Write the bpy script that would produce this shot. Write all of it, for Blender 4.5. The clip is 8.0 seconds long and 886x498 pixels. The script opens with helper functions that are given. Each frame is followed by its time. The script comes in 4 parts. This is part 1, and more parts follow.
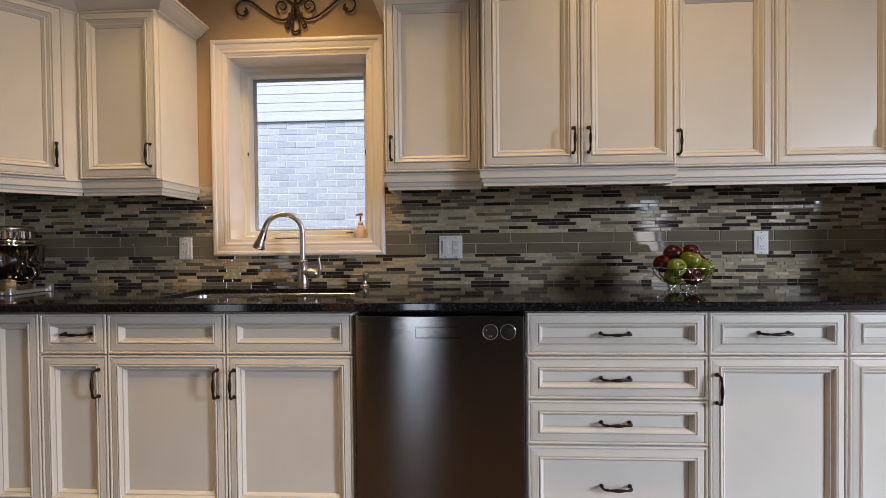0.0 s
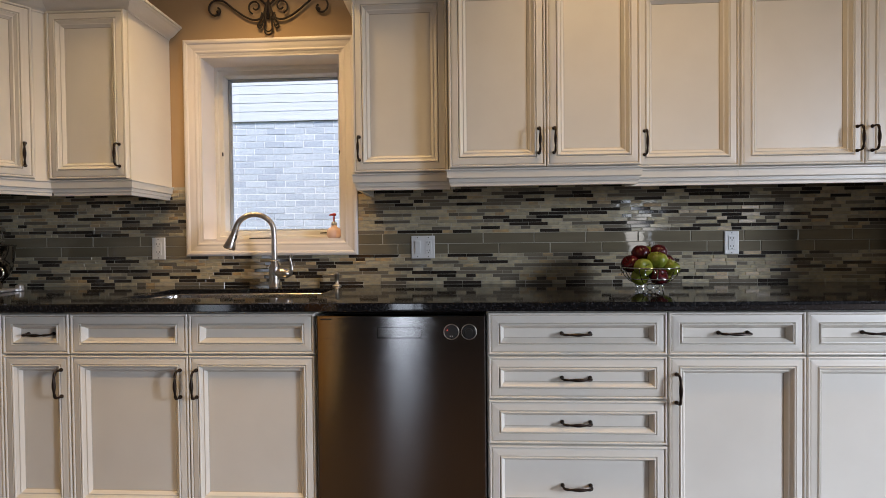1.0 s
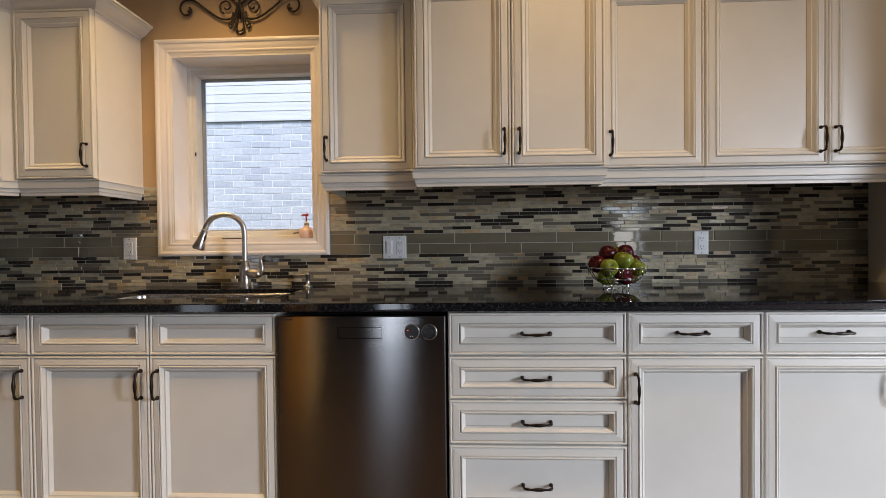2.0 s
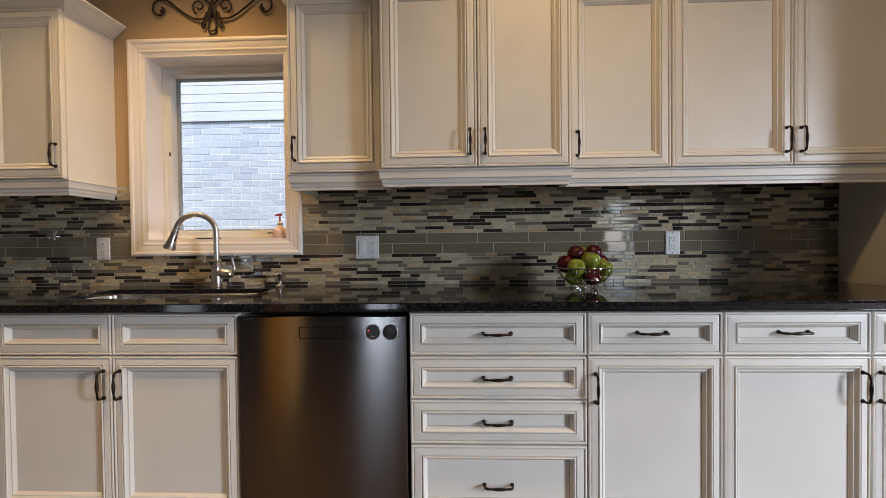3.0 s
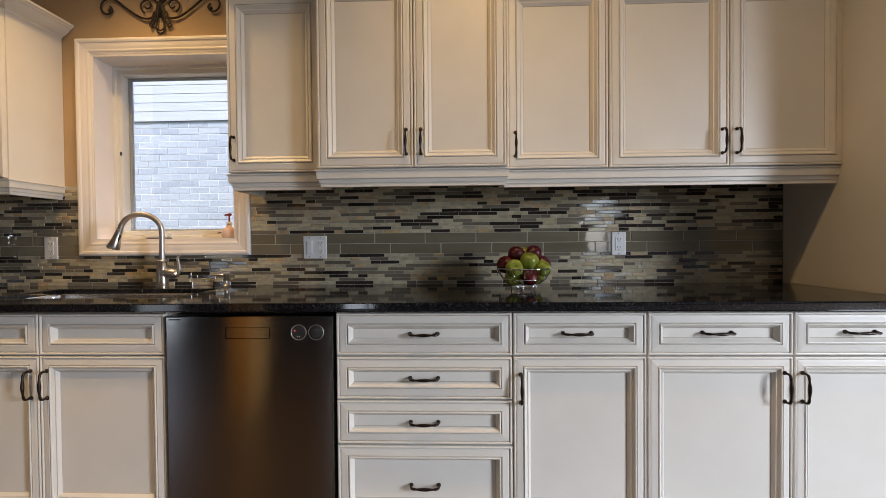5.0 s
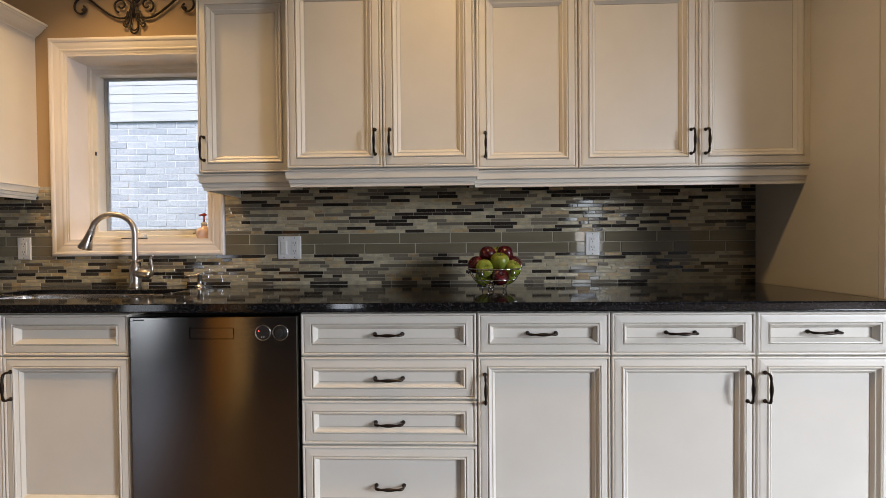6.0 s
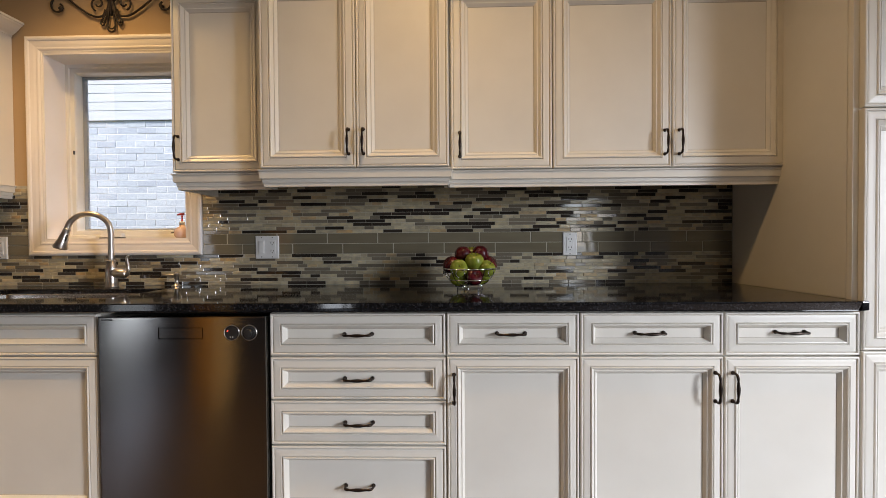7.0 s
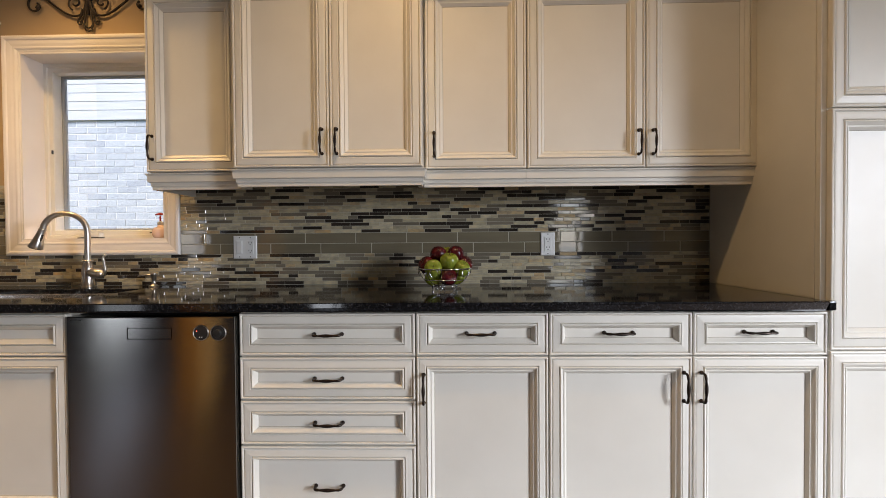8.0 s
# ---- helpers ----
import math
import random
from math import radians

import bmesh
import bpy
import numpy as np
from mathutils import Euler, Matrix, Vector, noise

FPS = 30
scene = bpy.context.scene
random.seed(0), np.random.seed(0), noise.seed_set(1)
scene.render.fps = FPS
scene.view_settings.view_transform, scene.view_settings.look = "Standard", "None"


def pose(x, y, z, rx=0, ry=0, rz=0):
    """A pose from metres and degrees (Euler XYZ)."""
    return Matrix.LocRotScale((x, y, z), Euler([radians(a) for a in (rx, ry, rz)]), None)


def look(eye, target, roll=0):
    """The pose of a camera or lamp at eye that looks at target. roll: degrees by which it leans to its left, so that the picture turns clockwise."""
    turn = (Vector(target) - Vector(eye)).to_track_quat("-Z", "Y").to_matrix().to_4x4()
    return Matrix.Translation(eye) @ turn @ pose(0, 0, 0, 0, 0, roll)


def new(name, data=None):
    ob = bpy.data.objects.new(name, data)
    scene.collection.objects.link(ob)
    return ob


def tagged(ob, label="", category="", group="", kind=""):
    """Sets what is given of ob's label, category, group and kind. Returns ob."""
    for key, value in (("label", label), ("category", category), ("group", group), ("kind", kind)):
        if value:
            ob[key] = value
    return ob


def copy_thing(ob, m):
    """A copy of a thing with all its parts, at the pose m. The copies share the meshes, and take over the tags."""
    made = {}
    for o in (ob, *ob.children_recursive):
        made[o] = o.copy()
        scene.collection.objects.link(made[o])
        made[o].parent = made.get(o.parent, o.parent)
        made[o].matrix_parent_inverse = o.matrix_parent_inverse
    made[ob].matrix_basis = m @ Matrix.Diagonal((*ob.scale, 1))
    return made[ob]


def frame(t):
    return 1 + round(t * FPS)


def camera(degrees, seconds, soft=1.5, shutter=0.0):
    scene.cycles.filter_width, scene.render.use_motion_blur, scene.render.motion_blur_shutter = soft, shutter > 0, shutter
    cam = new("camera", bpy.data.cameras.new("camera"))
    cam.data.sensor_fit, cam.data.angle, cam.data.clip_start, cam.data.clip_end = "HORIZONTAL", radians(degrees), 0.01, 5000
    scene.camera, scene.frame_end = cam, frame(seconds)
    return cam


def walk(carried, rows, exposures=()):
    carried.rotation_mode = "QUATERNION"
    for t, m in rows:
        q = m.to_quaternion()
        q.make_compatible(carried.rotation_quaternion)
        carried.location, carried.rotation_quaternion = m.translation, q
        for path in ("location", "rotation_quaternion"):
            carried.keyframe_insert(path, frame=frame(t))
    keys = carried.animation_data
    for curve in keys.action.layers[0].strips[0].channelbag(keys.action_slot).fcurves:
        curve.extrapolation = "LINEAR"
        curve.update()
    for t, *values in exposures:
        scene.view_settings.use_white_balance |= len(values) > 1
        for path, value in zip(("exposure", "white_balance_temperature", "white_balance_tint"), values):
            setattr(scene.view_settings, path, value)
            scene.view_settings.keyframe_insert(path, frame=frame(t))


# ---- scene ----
cam = camera(93.1, 8.0, soft=0.85)
PATH = [
    (0, (0.39, -2.07, 1.117), (0.296, -0.073, 1.09), -0.6),
    (0.5, (0.451, -2.068, 1.117), (0.361, -0.07, 1.089), -0.6),
    (1, (0.519, -2.067, 1.117), (0.431, -0.069, 1.089), -0.6),
    (1.5, (0.583, -2.065, 1.116), (0.501, -0.067, 1.089), -0.6),
    (3, (0.78, -2.06, 1.119), (0.705, -0.062, 1.087), -0.6),
    (3.5, (0.844, -2.06, 1.119), (0.77, -0.061, 1.087), -0.6),
    (4, (0.904, -2.057, 1.117), (0.833, -0.059, 1.087), -0.6),
    (4.5, (0.965, -2.055, 1.118), (0.896, -0.057, 1.086), -0.5),
    (6, (1.142, -2.049, 1.115), (1.085, -0.05, 1.086), -0.5),
    (6.5, (1.191, -2.049, 1.116), (1.14, -0.05, 1.086), -0.4),
    (7, (1.24, -2.046, 1.116), (1.192, -0.047, 1.085), -0.4),
    (7.5, (1.291, -2.045, 1.115), (1.245, -0.046, 1.085), -0.4),
    (8, (1.34, -2.043, 1.116), (1.298, -0.044, 1.084), -0.4),
]
walk(cam, [(t, look(eye, target, roll)) for t, eye, target, roll in PATH], exposures=[(0, 1.42, 5980, 14), (4.5, 1.43, 6030, 14), (6, 1.46, 6250, 14), (8, 1.52, 6350, 14)])

# ---- world, sun, lamps ----
world = bpy.data.worlds.new("world")
scene.world = world
world.use_nodes = True
sky = world.node_tree.nodes.new("ShaderNodeTexSky")
sky.sky_type = "NISHITA"
sky.sun_disc = False
sky.sun_elevation, sky.sun_rotation = radians(50), radians(150)
world.node_tree.links.new(sky.outputs[0], world.node_tree.nodes["Background"].inputs[0])
world.node_tree.nodes["Background"].inputs[1].default_value = 0.15
sun = new("sun", bpy.data.lights.new("sun", "SUN"))
sun.data.energy, sun.data.angle, sun.data.color = 1.8, radians(12), (1, 0.96, 0.9)
sun.matrix_world = look((-3, -3, 8), (-1, 2.9, 1.5))

DAYLIGHT, WARM = (0.885, 0.94, 1.0), (1.0, 0.622, 0.230)
WX0, WX1 = -1.98, 5.40   # side walls of the room
WY = -4.10               # wall behind the camera
CEIL = 2.75


def daylight_lamp(x, y, z, w, h, watts, turn, down=0, spread=180):
    ob = new("daylight_area_lamp", bpy.data.lights.new("daylight_area_lamp", "AREA"))
    ob.data.shape, ob.data.size, ob.data.size_y = "RECTANGLE", w, h
    ob.data.energy, ob.data.color, ob.data.spread = watts, DAYLIGHT, radians(spread)
    ob.matrix_world = pose(x, y, z, 90 - down, 0, turn)
    return ob


def pot_lamp(x, y, watts, cone=150):
    ob = new("pot_light_lamp", bpy.data.lights.new("pot_light_lamp", "SPOT"))
    ob.data.energy, ob.data.color = watts, WARM
    ob.data.spot_size, ob.data.spot_blend, ob.data.shadow_soft_size = radians(cone), 1.0, 0.045
    ob.matrix_world = pose(x, y, CEIL - 0.02)
    return ob


# openings behind the camera: (centre x, width, z0, z1, watts)
# the low first one is added, unseen, for a sheen on the dishwasher
BACK_OPENINGS = [(-0.14, 0.34, 0.15, 0.55, 0.85), (3.11, 0.38, 0.50, 1.85, 1.5)]
SIDE_OPENING = (-3.42, 0.84, 0.50, 2.50, 93)   # glazed door in the wall at WX1: centre y, width, z0, z1, watts
for ox, ow, oz0, oz1, watts in BACK_OPENINGS:
    daylight_lamp(ox, WY - 0.05, (oz0 + oz1) / 2, ow, oz1 - oz0, watts, 0, 5, 160)
daylight_lamp(WX1 + 0.20, SIDE_OPENING[0], (SIDE_OPENING[2] + SIDE_OPENING[3]) / 2, SIDE_OPENING[1], SIDE_OPENING[3] - SIDE_OPENING[2], SIDE_OPENING[4], 62, 50, 120)
# unseen low lamp, added to put a grey band on the dishwasher
daylight_lamp(WX0 - 0.05, -3.40, 0.82, 0.60, 0.94, 1.6, -90)
# recessed lights: x, y, watts, beam
# the last two are added warm fill, for the left uppers and the stub wall
POTS = [(-0.42, -0.52, 24, 116), (1.15, -1.05, 15.5, 150), (2.05, -1.05, 4.5, 150), (-0.80, -1.15, 12, 150), (-0.51, -1.48, 42, 76)]
for px, py, watts, beam in POTS:
    pot_lamp(px, py, watts, beam)


# ---- materials ----
def node_mat(name, rough=0.5, metal=0.0):
    m = bpy.data.materials.new(name)
    m.use_nodes = True
    nt = m.node_tree
    b = nt.nodes["Principled BSDF"]
    b.inputs["Roughness"].default_value = rough
    b.inputs["Metallic"].default_value = metal
    return m, nt, b


def add_noise(nt, scale, detail=4.0, stretch=(1, 1, 1), world_space=True):
    tc = nt.nodes.new("ShaderNodeNewGeometry" if world_space else "ShaderNodeTexCoord")
    mp = nt.nodes.new("ShaderNodeMapping")
    mp.inputs["Scale"].default_value = stretch
    nt.links.new(tc.outputs["Position" if world_space else "Object"], mp.inputs[0])
    n = nt.nodes.new("ShaderNodeTexNoise")
    n.inputs["Scale"].default_value = scale
    n.inputs["Detail"].default_value = detail
    nt.links.new(mp.outputs[0], n.inputs["Vector"])
    return n


def add_ramp(nt, source, stops, constant=False):
    r = nt.nodes.new("ShaderNodeValToRGB")
    cr = r.color_ramp
    if constant:
        cr.interpolation = "CONSTANT"
    while len(cr.elements) < len(stops):
        cr.elements.new(0.5)
    for e, (p, c) in zip(cr.elements, stops):
        e.position, e.color = p, (*c, 1)
    nt.links.new(source, r.inputs[0])
    return r


def add_bump(nt, b, source, strength, distance=0.001):
    bp = nt.nodes.new("ShaderNodeBump")
    bp.inputs["Strength"].default_value = strength
    bp.inputs["Distance"].default_value = distance
    nt.links.new(source, bp.inputs["Height"])
    nt.links.new(bp.outputs[0], b.inputs["Normal"])
    return bp


def two_tone(name, c0, c1, scale, rough, metal=0.0, bump=0.0, bump_scale=None, stretch=(1, 1, 1), rough2=None):
    m, nt, b = node_mat(name, rough, metal)
    n = add_noise(nt, scale, 5, stretch)
    r = add_ramp(nt, n.outputs[0], [(0.3, c0), (0.7, c1)])
    nt.links.new(r.outputs[0], b.inputs["Base Color"])
    if bump:
        n2 = add_noise(nt, bump_scale or scale * 8, 3, stretch)
        add_bump(nt, b, n2.outputs[0], bump)
    if rough2 is not None:
        mr = nt.nodes.new("ShaderNodeMapRange")
        mr.inputs["To Min"].default_value, mr.inputs["To Max"].default_value = rough, rough2
        n3 = add_noise(nt, scale * 2.7, 4, stretch)
        nt.links.new(n3.outputs[0], mr.inputs["Value"])
        nt.links.new(mr.outputs[0], b.inputs["Roughness"])
    return m


PAINT = two_tone("cream_cabinet_paint", (0.745, 0.705, 0.625), (0.785, 0.745, 0.665), 6, 0.36, bump=0.05, bump_scale=220, rough2=0.46)
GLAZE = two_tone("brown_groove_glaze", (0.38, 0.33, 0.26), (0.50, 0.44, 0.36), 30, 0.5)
TRIM_PAINT = two_tone("white_trim_paint", (0.83, 0.775, 0.735), (0.87, 0.815, 0.775), 5, 0.4, bump=0.05, bump_scale=160)
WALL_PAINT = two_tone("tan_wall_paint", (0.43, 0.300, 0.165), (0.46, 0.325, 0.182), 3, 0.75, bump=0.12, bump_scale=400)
# dark tone of the unseen walls stands in for a dim room behind
DIM_ROOM = two_tone("dim_room_tone", (0.052, 0.051, 0.052), (0.065, 0.063, 0.063), 3, 0.75, bump=0.12, bump_scale=400)
CEIL_PAINT = two_tone("ceiling_paint", (0.52, 0.47, 0.38), (0.56, 0.51, 0.42), 3, 0.85, bump=0.2, bump_scale=300)
FLOOR_WOOD = two_tone("floor_wood", (0.055, 0.036, 0.025), (0.090, 0.062, 0.044), 9, 0.35, stretch=(0.25, 3, 1), bump=0.05)
DARK_GAP = two_tone("dark_recess", (0.03, 0.028, 0.025), (0.045, 0.04, 0.035), 20, 0.7)
BRONZE = two_tone("dark_bronze", (0.020, 0.014, 0.011), (0.045, 0.03, 0.022), 60, 0.33, 0.75, bump=0.1, bump_scale=300)
IRON = two_tone("wrought_iron", (0.02, 0.014, 0.010), (0.045, 0.03, 0.02), 50, 0.55, 0.4, bump=0.2, bump_scale=250)
NICKEL = two_tone("brushed_nickel", (0.55, 0.51, 0.47), (0.62, 0.58, 0.54), 40, 0.30, 1.0, bump=0.04, bump_scale=600)
SILVER = two_tone("silver_metal", (0.50, 0.50, 0.51), (0.58, 0.58, 0.59), 40, 0.38, 0.8)
SASH_GREY = two_tone("grey_sash_strip", (0.32, 0.35, 0.39), (0.36, 0.39, 0.43), 30, 0.5)
CHROME = two_tone("chrome", (0.75, 0.75, 0.76), (0.80, 0.80, 0.80), 30, 0.06, 1.0)
STEEL_DARK = two_tone("dark_polished_steel", (0.26, 0.25, 0.245), (0.34, 0.33, 0.325), 25, 0.10, 1.0)
SINK_STEEL = two_tone("sink_steel", (0.56, 0.54, 0.52), (0.64, 0.62, 0.60), 25, 0.25, 1.0, bump=0.05, bump_scale=500, stretch=(1, 6, 6))
WHITE_PLASTIC = two_tone("white_plastic", (0.74, 0.74, 0.72), (0.78, 0.78, 0.76), 30, 0.3)
DARK_PLASTIC = two_tone("dark_plastic", (0.012, 0.012, 0.012), (0.022, 0.021, 0.02), 40, 0.3)
BLACK_ENAMEL = two_tone("black_enamel", (0.010, 0.010, 0.011), (0.016, 0.016, 0.017), 30, 0.12)
VINYL = two_tone("white_vinyl", (0.72, 0.71, 0.68), (0.77, 0.76, 0.73), 12, 0.4)
PINK_SOAP = two_tone("pink_soap", (0.80, 0.56, 0.44), (0.84, 0.61, 0.49), 30, 0.18)
RED_PLASTIC = two_tone("red_plastic", (0.42, 0.03, 0.02), (0.48, 0.05, 0.03), 30, 0.3)
GROUT = two_tone("grey_grout", (0.40, 0.375, 0.30), (0.48, 0.45, 0.365), 60, 0.9, bump=0.3, bump_scale=500)
MORTAR = two_tone("mortar", (0.60, 0.60, 0.595), (0.67, 0.67, 0.66), 30, 0.95, bump=0.4, bump_scale=200)
SIDING = two_tone("white_siding", (0.40, 0.405, 0.415), (0.45, 0.455, 0.465), 8, 0.55, bump=0.1, bump_scale=60, stretch=(0.2, 1, 3))
SOIL = two_tone("lawn_and_soil", (0.05, 0.07, 0.025), (0.10, 0.12, 0.05), 5, 0.95, bump=0.5, bump_scale=60)
# golden tone for the warm streak that the dishwasher reflects
STREAK_GOLD = two_tone("golden_streak_tone", (0.60, 0.31, 0.07), (0.72, 0.40, 0.11), 6, 0.5, stretch=(6, 6, 0.5))


def granite():
    m, nt, b = node_mat("black_granite", 0.07)
    n = add_noise(nt, 130, 8)
    r = add_ramp(nt, n.outputs[0], [(0.36, (0.004, 0.004, 0.005)), (0.52, (0.009, 0.009, 0.010)), (0.62, (0.018, 0.018, 0.021)), (0.74, (0.055, 0.055, 0.058))])
    v = nt.nodes.new("ShaderNodeTexVoronoi")
    v.inputs["Scale"].default_value = 240
    g = nt.nodes.new("ShaderNodeNewGeometry")
    nt.links.new(g.outputs["Position"], v.inputs["Vector"])
    r2 = add_ramp(nt, v.outputs["Color"], [(0.80, (0, 0, 0)), (0.92, (0.06, 0.058, 0.056))])
    mx = nt.nodes.new("ShaderNodeMixRGB")
    mx.blend_type, mx.inputs[0].default_value = "ADD", 0.5
    nt.links.new(r.outputs[0], mx.inputs[1])
    nt.links.new(r2.outputs[0], mx.inputs[2])
    nt.links.new(mx.outputs[0], b.inputs["Base Color"])
    return m


def brushed_steel():
    m, nt, b = node_mat("brushed_stainless", 0.145, 1.0)
    n = add_noise(nt, 4, 3, (1, 1, 0.4))
    r = add_ramp(nt, n.outputs[0], [(0.3, (0.30, 0.294, 0.288)), (0.7, (0.34, 0.334, 0.328))])
    nt.links.new(r.outputs[0], b.inputs["Base Color"])
    b.inputs["Anisotropic"].default_value = 1.0
    b.inputs["Anisotropic Rotation"].default_value = 0.25
    t = nt.nodes.new("ShaderNodeTangent")
    t.direction_type, t.axis = "RADIAL", "Z"
    nt.links.new(t.outputs[0], b.inputs["Tangent"])
    n2 = add_noise(nt, 300, 2, (0.01, 1, 4))
    add_bump(nt, b, n2.outputs[0], 0.12, 0.0004)
    return m


def tile_material(name, joined, palette, rough, grain):
    """One kind of mosaic strip; its shade varies by a random number for each piece."""
    m, nt, b = node_mat(name, rough)
    if "glass" in name:
        b.inputs["IOR"].default_value = 1.6
    if joined:
        g = nt.nodes.new("ShaderNodeNewGeometry")
        rnd = g.outputs["Random Per Island"]
    else:
        g = nt.nodes.new("ShaderNodeObjectInfo")
        rnd = g.outputs["Random"]
    cols = add_ramp(nt, rnd, [(k / (len(palette) - 1), c) for k, c in enumerate(palette)])
    n = add_noise(nt, 60, 7, (0.6, 1, 1.4))
    tone = add_ramp(nt, n.outputs[0], [(0.30, (1 - grain, 1 - grain, 1 - grain * 0.9)), (0.5, (1, 0.99, 0.96)), (0.70, (1 + grain, 1 + grain * 0.6, 1 - grain * 0.1))])
    mx = nt.nodes.new("ShaderNodeMixRGB")
    mx.blend_type, mx.inputs[0].default_value = "MULTIPLY", 1.0
    nt.links.new(cols.outputs[0], mx.inputs[1])
    nt.links.new(tone.outputs[0], mx.inputs[2])
    nt.links.new(mx.outputs[0], b.inputs["Base Color"])
    n2 = add_noise(nt, 110, 4)
    add_bump(nt, b, n2.outputs[0], 0.05 + grain * 0.9, 0.0012)
    return m


def glass_tile_material():
    m, nt, b = node_mat("olive_glass_tile", 0.04)
    b.inputs["IOR"].default_value = 1.6
    g = nt.nodes.new("ShaderNodeObjectInfo")
    cols = add_ramp(nt, g.outputs["Random"], [(0.0, (0.158, 0.136, 0.090)), (1.0, (0.193, 0.166, 0.112))])
    n = add_noise(nt, 14, 3, (0.3, 1, 2))
    tone = add_ramp(nt, n.outputs[0], [(0.3, (0.9, 0.9, 0.9)), (0.7, (1.08, 1.08, 1.06))])
    mx = nt.nodes.new("ShaderNodeMixRGB")
    mx.blend_type, mx.inputs[0].default_value = "MULTIPLY", 1.0
    nt.links.new(cols.outputs[0], mx.inputs[1])
    nt.links.new(tone.outputs[0], mx.inputs[2])
    nt.links.new(mx.outputs[0], b.inputs["Base Color"])
    n2 = add_noise(nt, 32, 3, (0.6, 1, 1.6))
    add_bump(nt, b, n2.outputs[0], 0.12, 0.0015)
    return m


def brick_material():
    m, nt, b = node_mat("grey_blue_brick", 0.9)
    g = nt.nodes.new("ShaderNodeObjectInfo")
    cols = add_ramp(nt, g.outputs["Random"], [(0.0, (0.34, 0.36, 0.39)), (0.4, (0.40, 0.42, 0.44)), (0.8, (0.44, 0.455, 0.47)), (1.0, (0.37, 0.39, 0.415))])
    n = add_noise(nt, 35, 6)
    tone = add_ramp(nt, n.outputs[0], [(0.3, (0.85, 0.86, 0.88)), (0.7, (1.1, 1.1, 1.08))])
    mx = nt.nodes.new("ShaderNodeMixRGB")
    mx.blend_type, mx.inputs[0].default_value = "MULTIPLY", 1.0
    nt.links.new(cols.outputs[0], mx.inputs[1])
    nt.links.new(tone.outputs[0], mx.inputs[2])
    nt.links.new(mx.outputs[0], b.inputs["Base Color"])
    add_bump(nt, b, n.outputs[0], 0.3, 0.003)
    return m


def apple_material(name, c0, c1, c2):
    m, nt, b = node_mat(name, 0.22)
    n = add_noise(nt, 3.5, 3, (10, 10, 3), world_space=False)
    r = add_ramp(nt, n.outputs[0], [(0.3, c0), (0.55, c1), (0.78, c2)])
    n2 = add_noise(nt, 260, 2, world_space=False)
    sp = add_ramp(nt, n2.outputs[0], [(0.66, (1, 1, 1)), (0.74, (1.6, 1.5, 1.2))])
    mx = nt.nodes.new("ShaderNodeMixRGB")
    mx.blend_type, mx.inputs[0].default_value = "MULTIPLY", 1.0
    nt.links.new(r.outputs[0], mx.inputs[1])
    nt.links.new(sp.outputs[0], mx.inputs[2])
    nt.links.new(mx.outputs[0], b.inputs["Base Color"])
    return m


def emitter(name, color, strength):
    m, nt, b = node_mat(name, 0.5)
    b.inputs["Base Color"].default_value = (*color, 1)
    b.inputs["Emission Color"].default_value = (*color, 1)
    b.inputs["Emission Strength"].default_value = strength
    return m


def pane_glass():
    m, nt, b = node_mat("window_glass", 0.0)
    b.inputs["Transmission Weight"].default_value = 1.0
    b.inputs["IOR"].default_value = 1.45
    b.inputs["Base Color"].default_value = (0.97, 0.98, 0.98, 1)
    return m


GRANITE = granite()
STEEL = brushed_steel()
# kinds of mosaic strip: palette, roughness, grain
STRIP_KINDS = {
    "dark_glass_strip": ([(0.018, 0.015, 0.012), (0.041, 0.033, 0.027), (0.028, 0.023, 0.019)], 0.05, 0.05),
    "grey_glass_strip": ([(0.122, 0.106, 0.082), (0.204, 0.177, 0.132), (0.158, 0.138, 0.104)], 0.05, 0.06),
    "pale_stone_strip": ([(0.337, 0.301, 0.209), (0.439, 0.390, 0.274), (0.388, 0.347, 0.246), (0.510, 0.453, 0.326)], 0.12, 0.24),
    "rust_stone_strip": ([(0.367, 0.291, 0.172), (0.408, 0.291, 0.153), (0.377, 0.315, 0.205)], 0.38, 0.34),
}
STRIP_PIECE = {k: tile_material(k, False, *v) for k, v in STRIP_KINDS.items()}
STRIP_JOINED = {k: tile_material(k + "_field", True, *v) for k, v in STRIP_KINDS.items()}
GLASS_TILE = glass_tile_material()
BRICK = brick_material()
APPLE_RED = apple_material("red_apple_skin", (0.032, 0.003, 0.006), (0.062, 0.005, 0.008), (0.13, 0.015, 0.012))
APPLE_GREEN = apple_material("green_apple_skin", (0.12, 0.155, 0.014), (0.18, 0.22, 0.026), (0.25, 0.27, 0.045))
STEM = two_tone("apple_stem", (0.05, 0.03, 0.015), (0.09, 0.055, 0.03), 90, 0.8)
RED_LED = emitter("red_led", (1.0, 0.05, 0.03), 3.0)
LAMP_GLOW = emitter("pot_light_glow", (1.0, 0.72, 0.42), 8.0)
GLASS = pane_glass()

# ---- building helpers ----
ORIGIN = {}


def thing(name, at, label, category, group="", kind=""):
    ob = new(name)
    ob.location = at
    ob.empty_display_size = 0.05
    ORIGIN[ob] = Vector(at)
    return tagged(ob, label, category, group, kind)


def finish(name, bm, material, smooth):
    bmesh.ops.recalc_face_normals(bm, faces=bm.faces)
    me = bpy.data.meshes.new(name)
    bm.to_mesh(me)
    bm.free()
    me.materials.append(material)
    if smooth:
        me.shade_smooth()
    return me


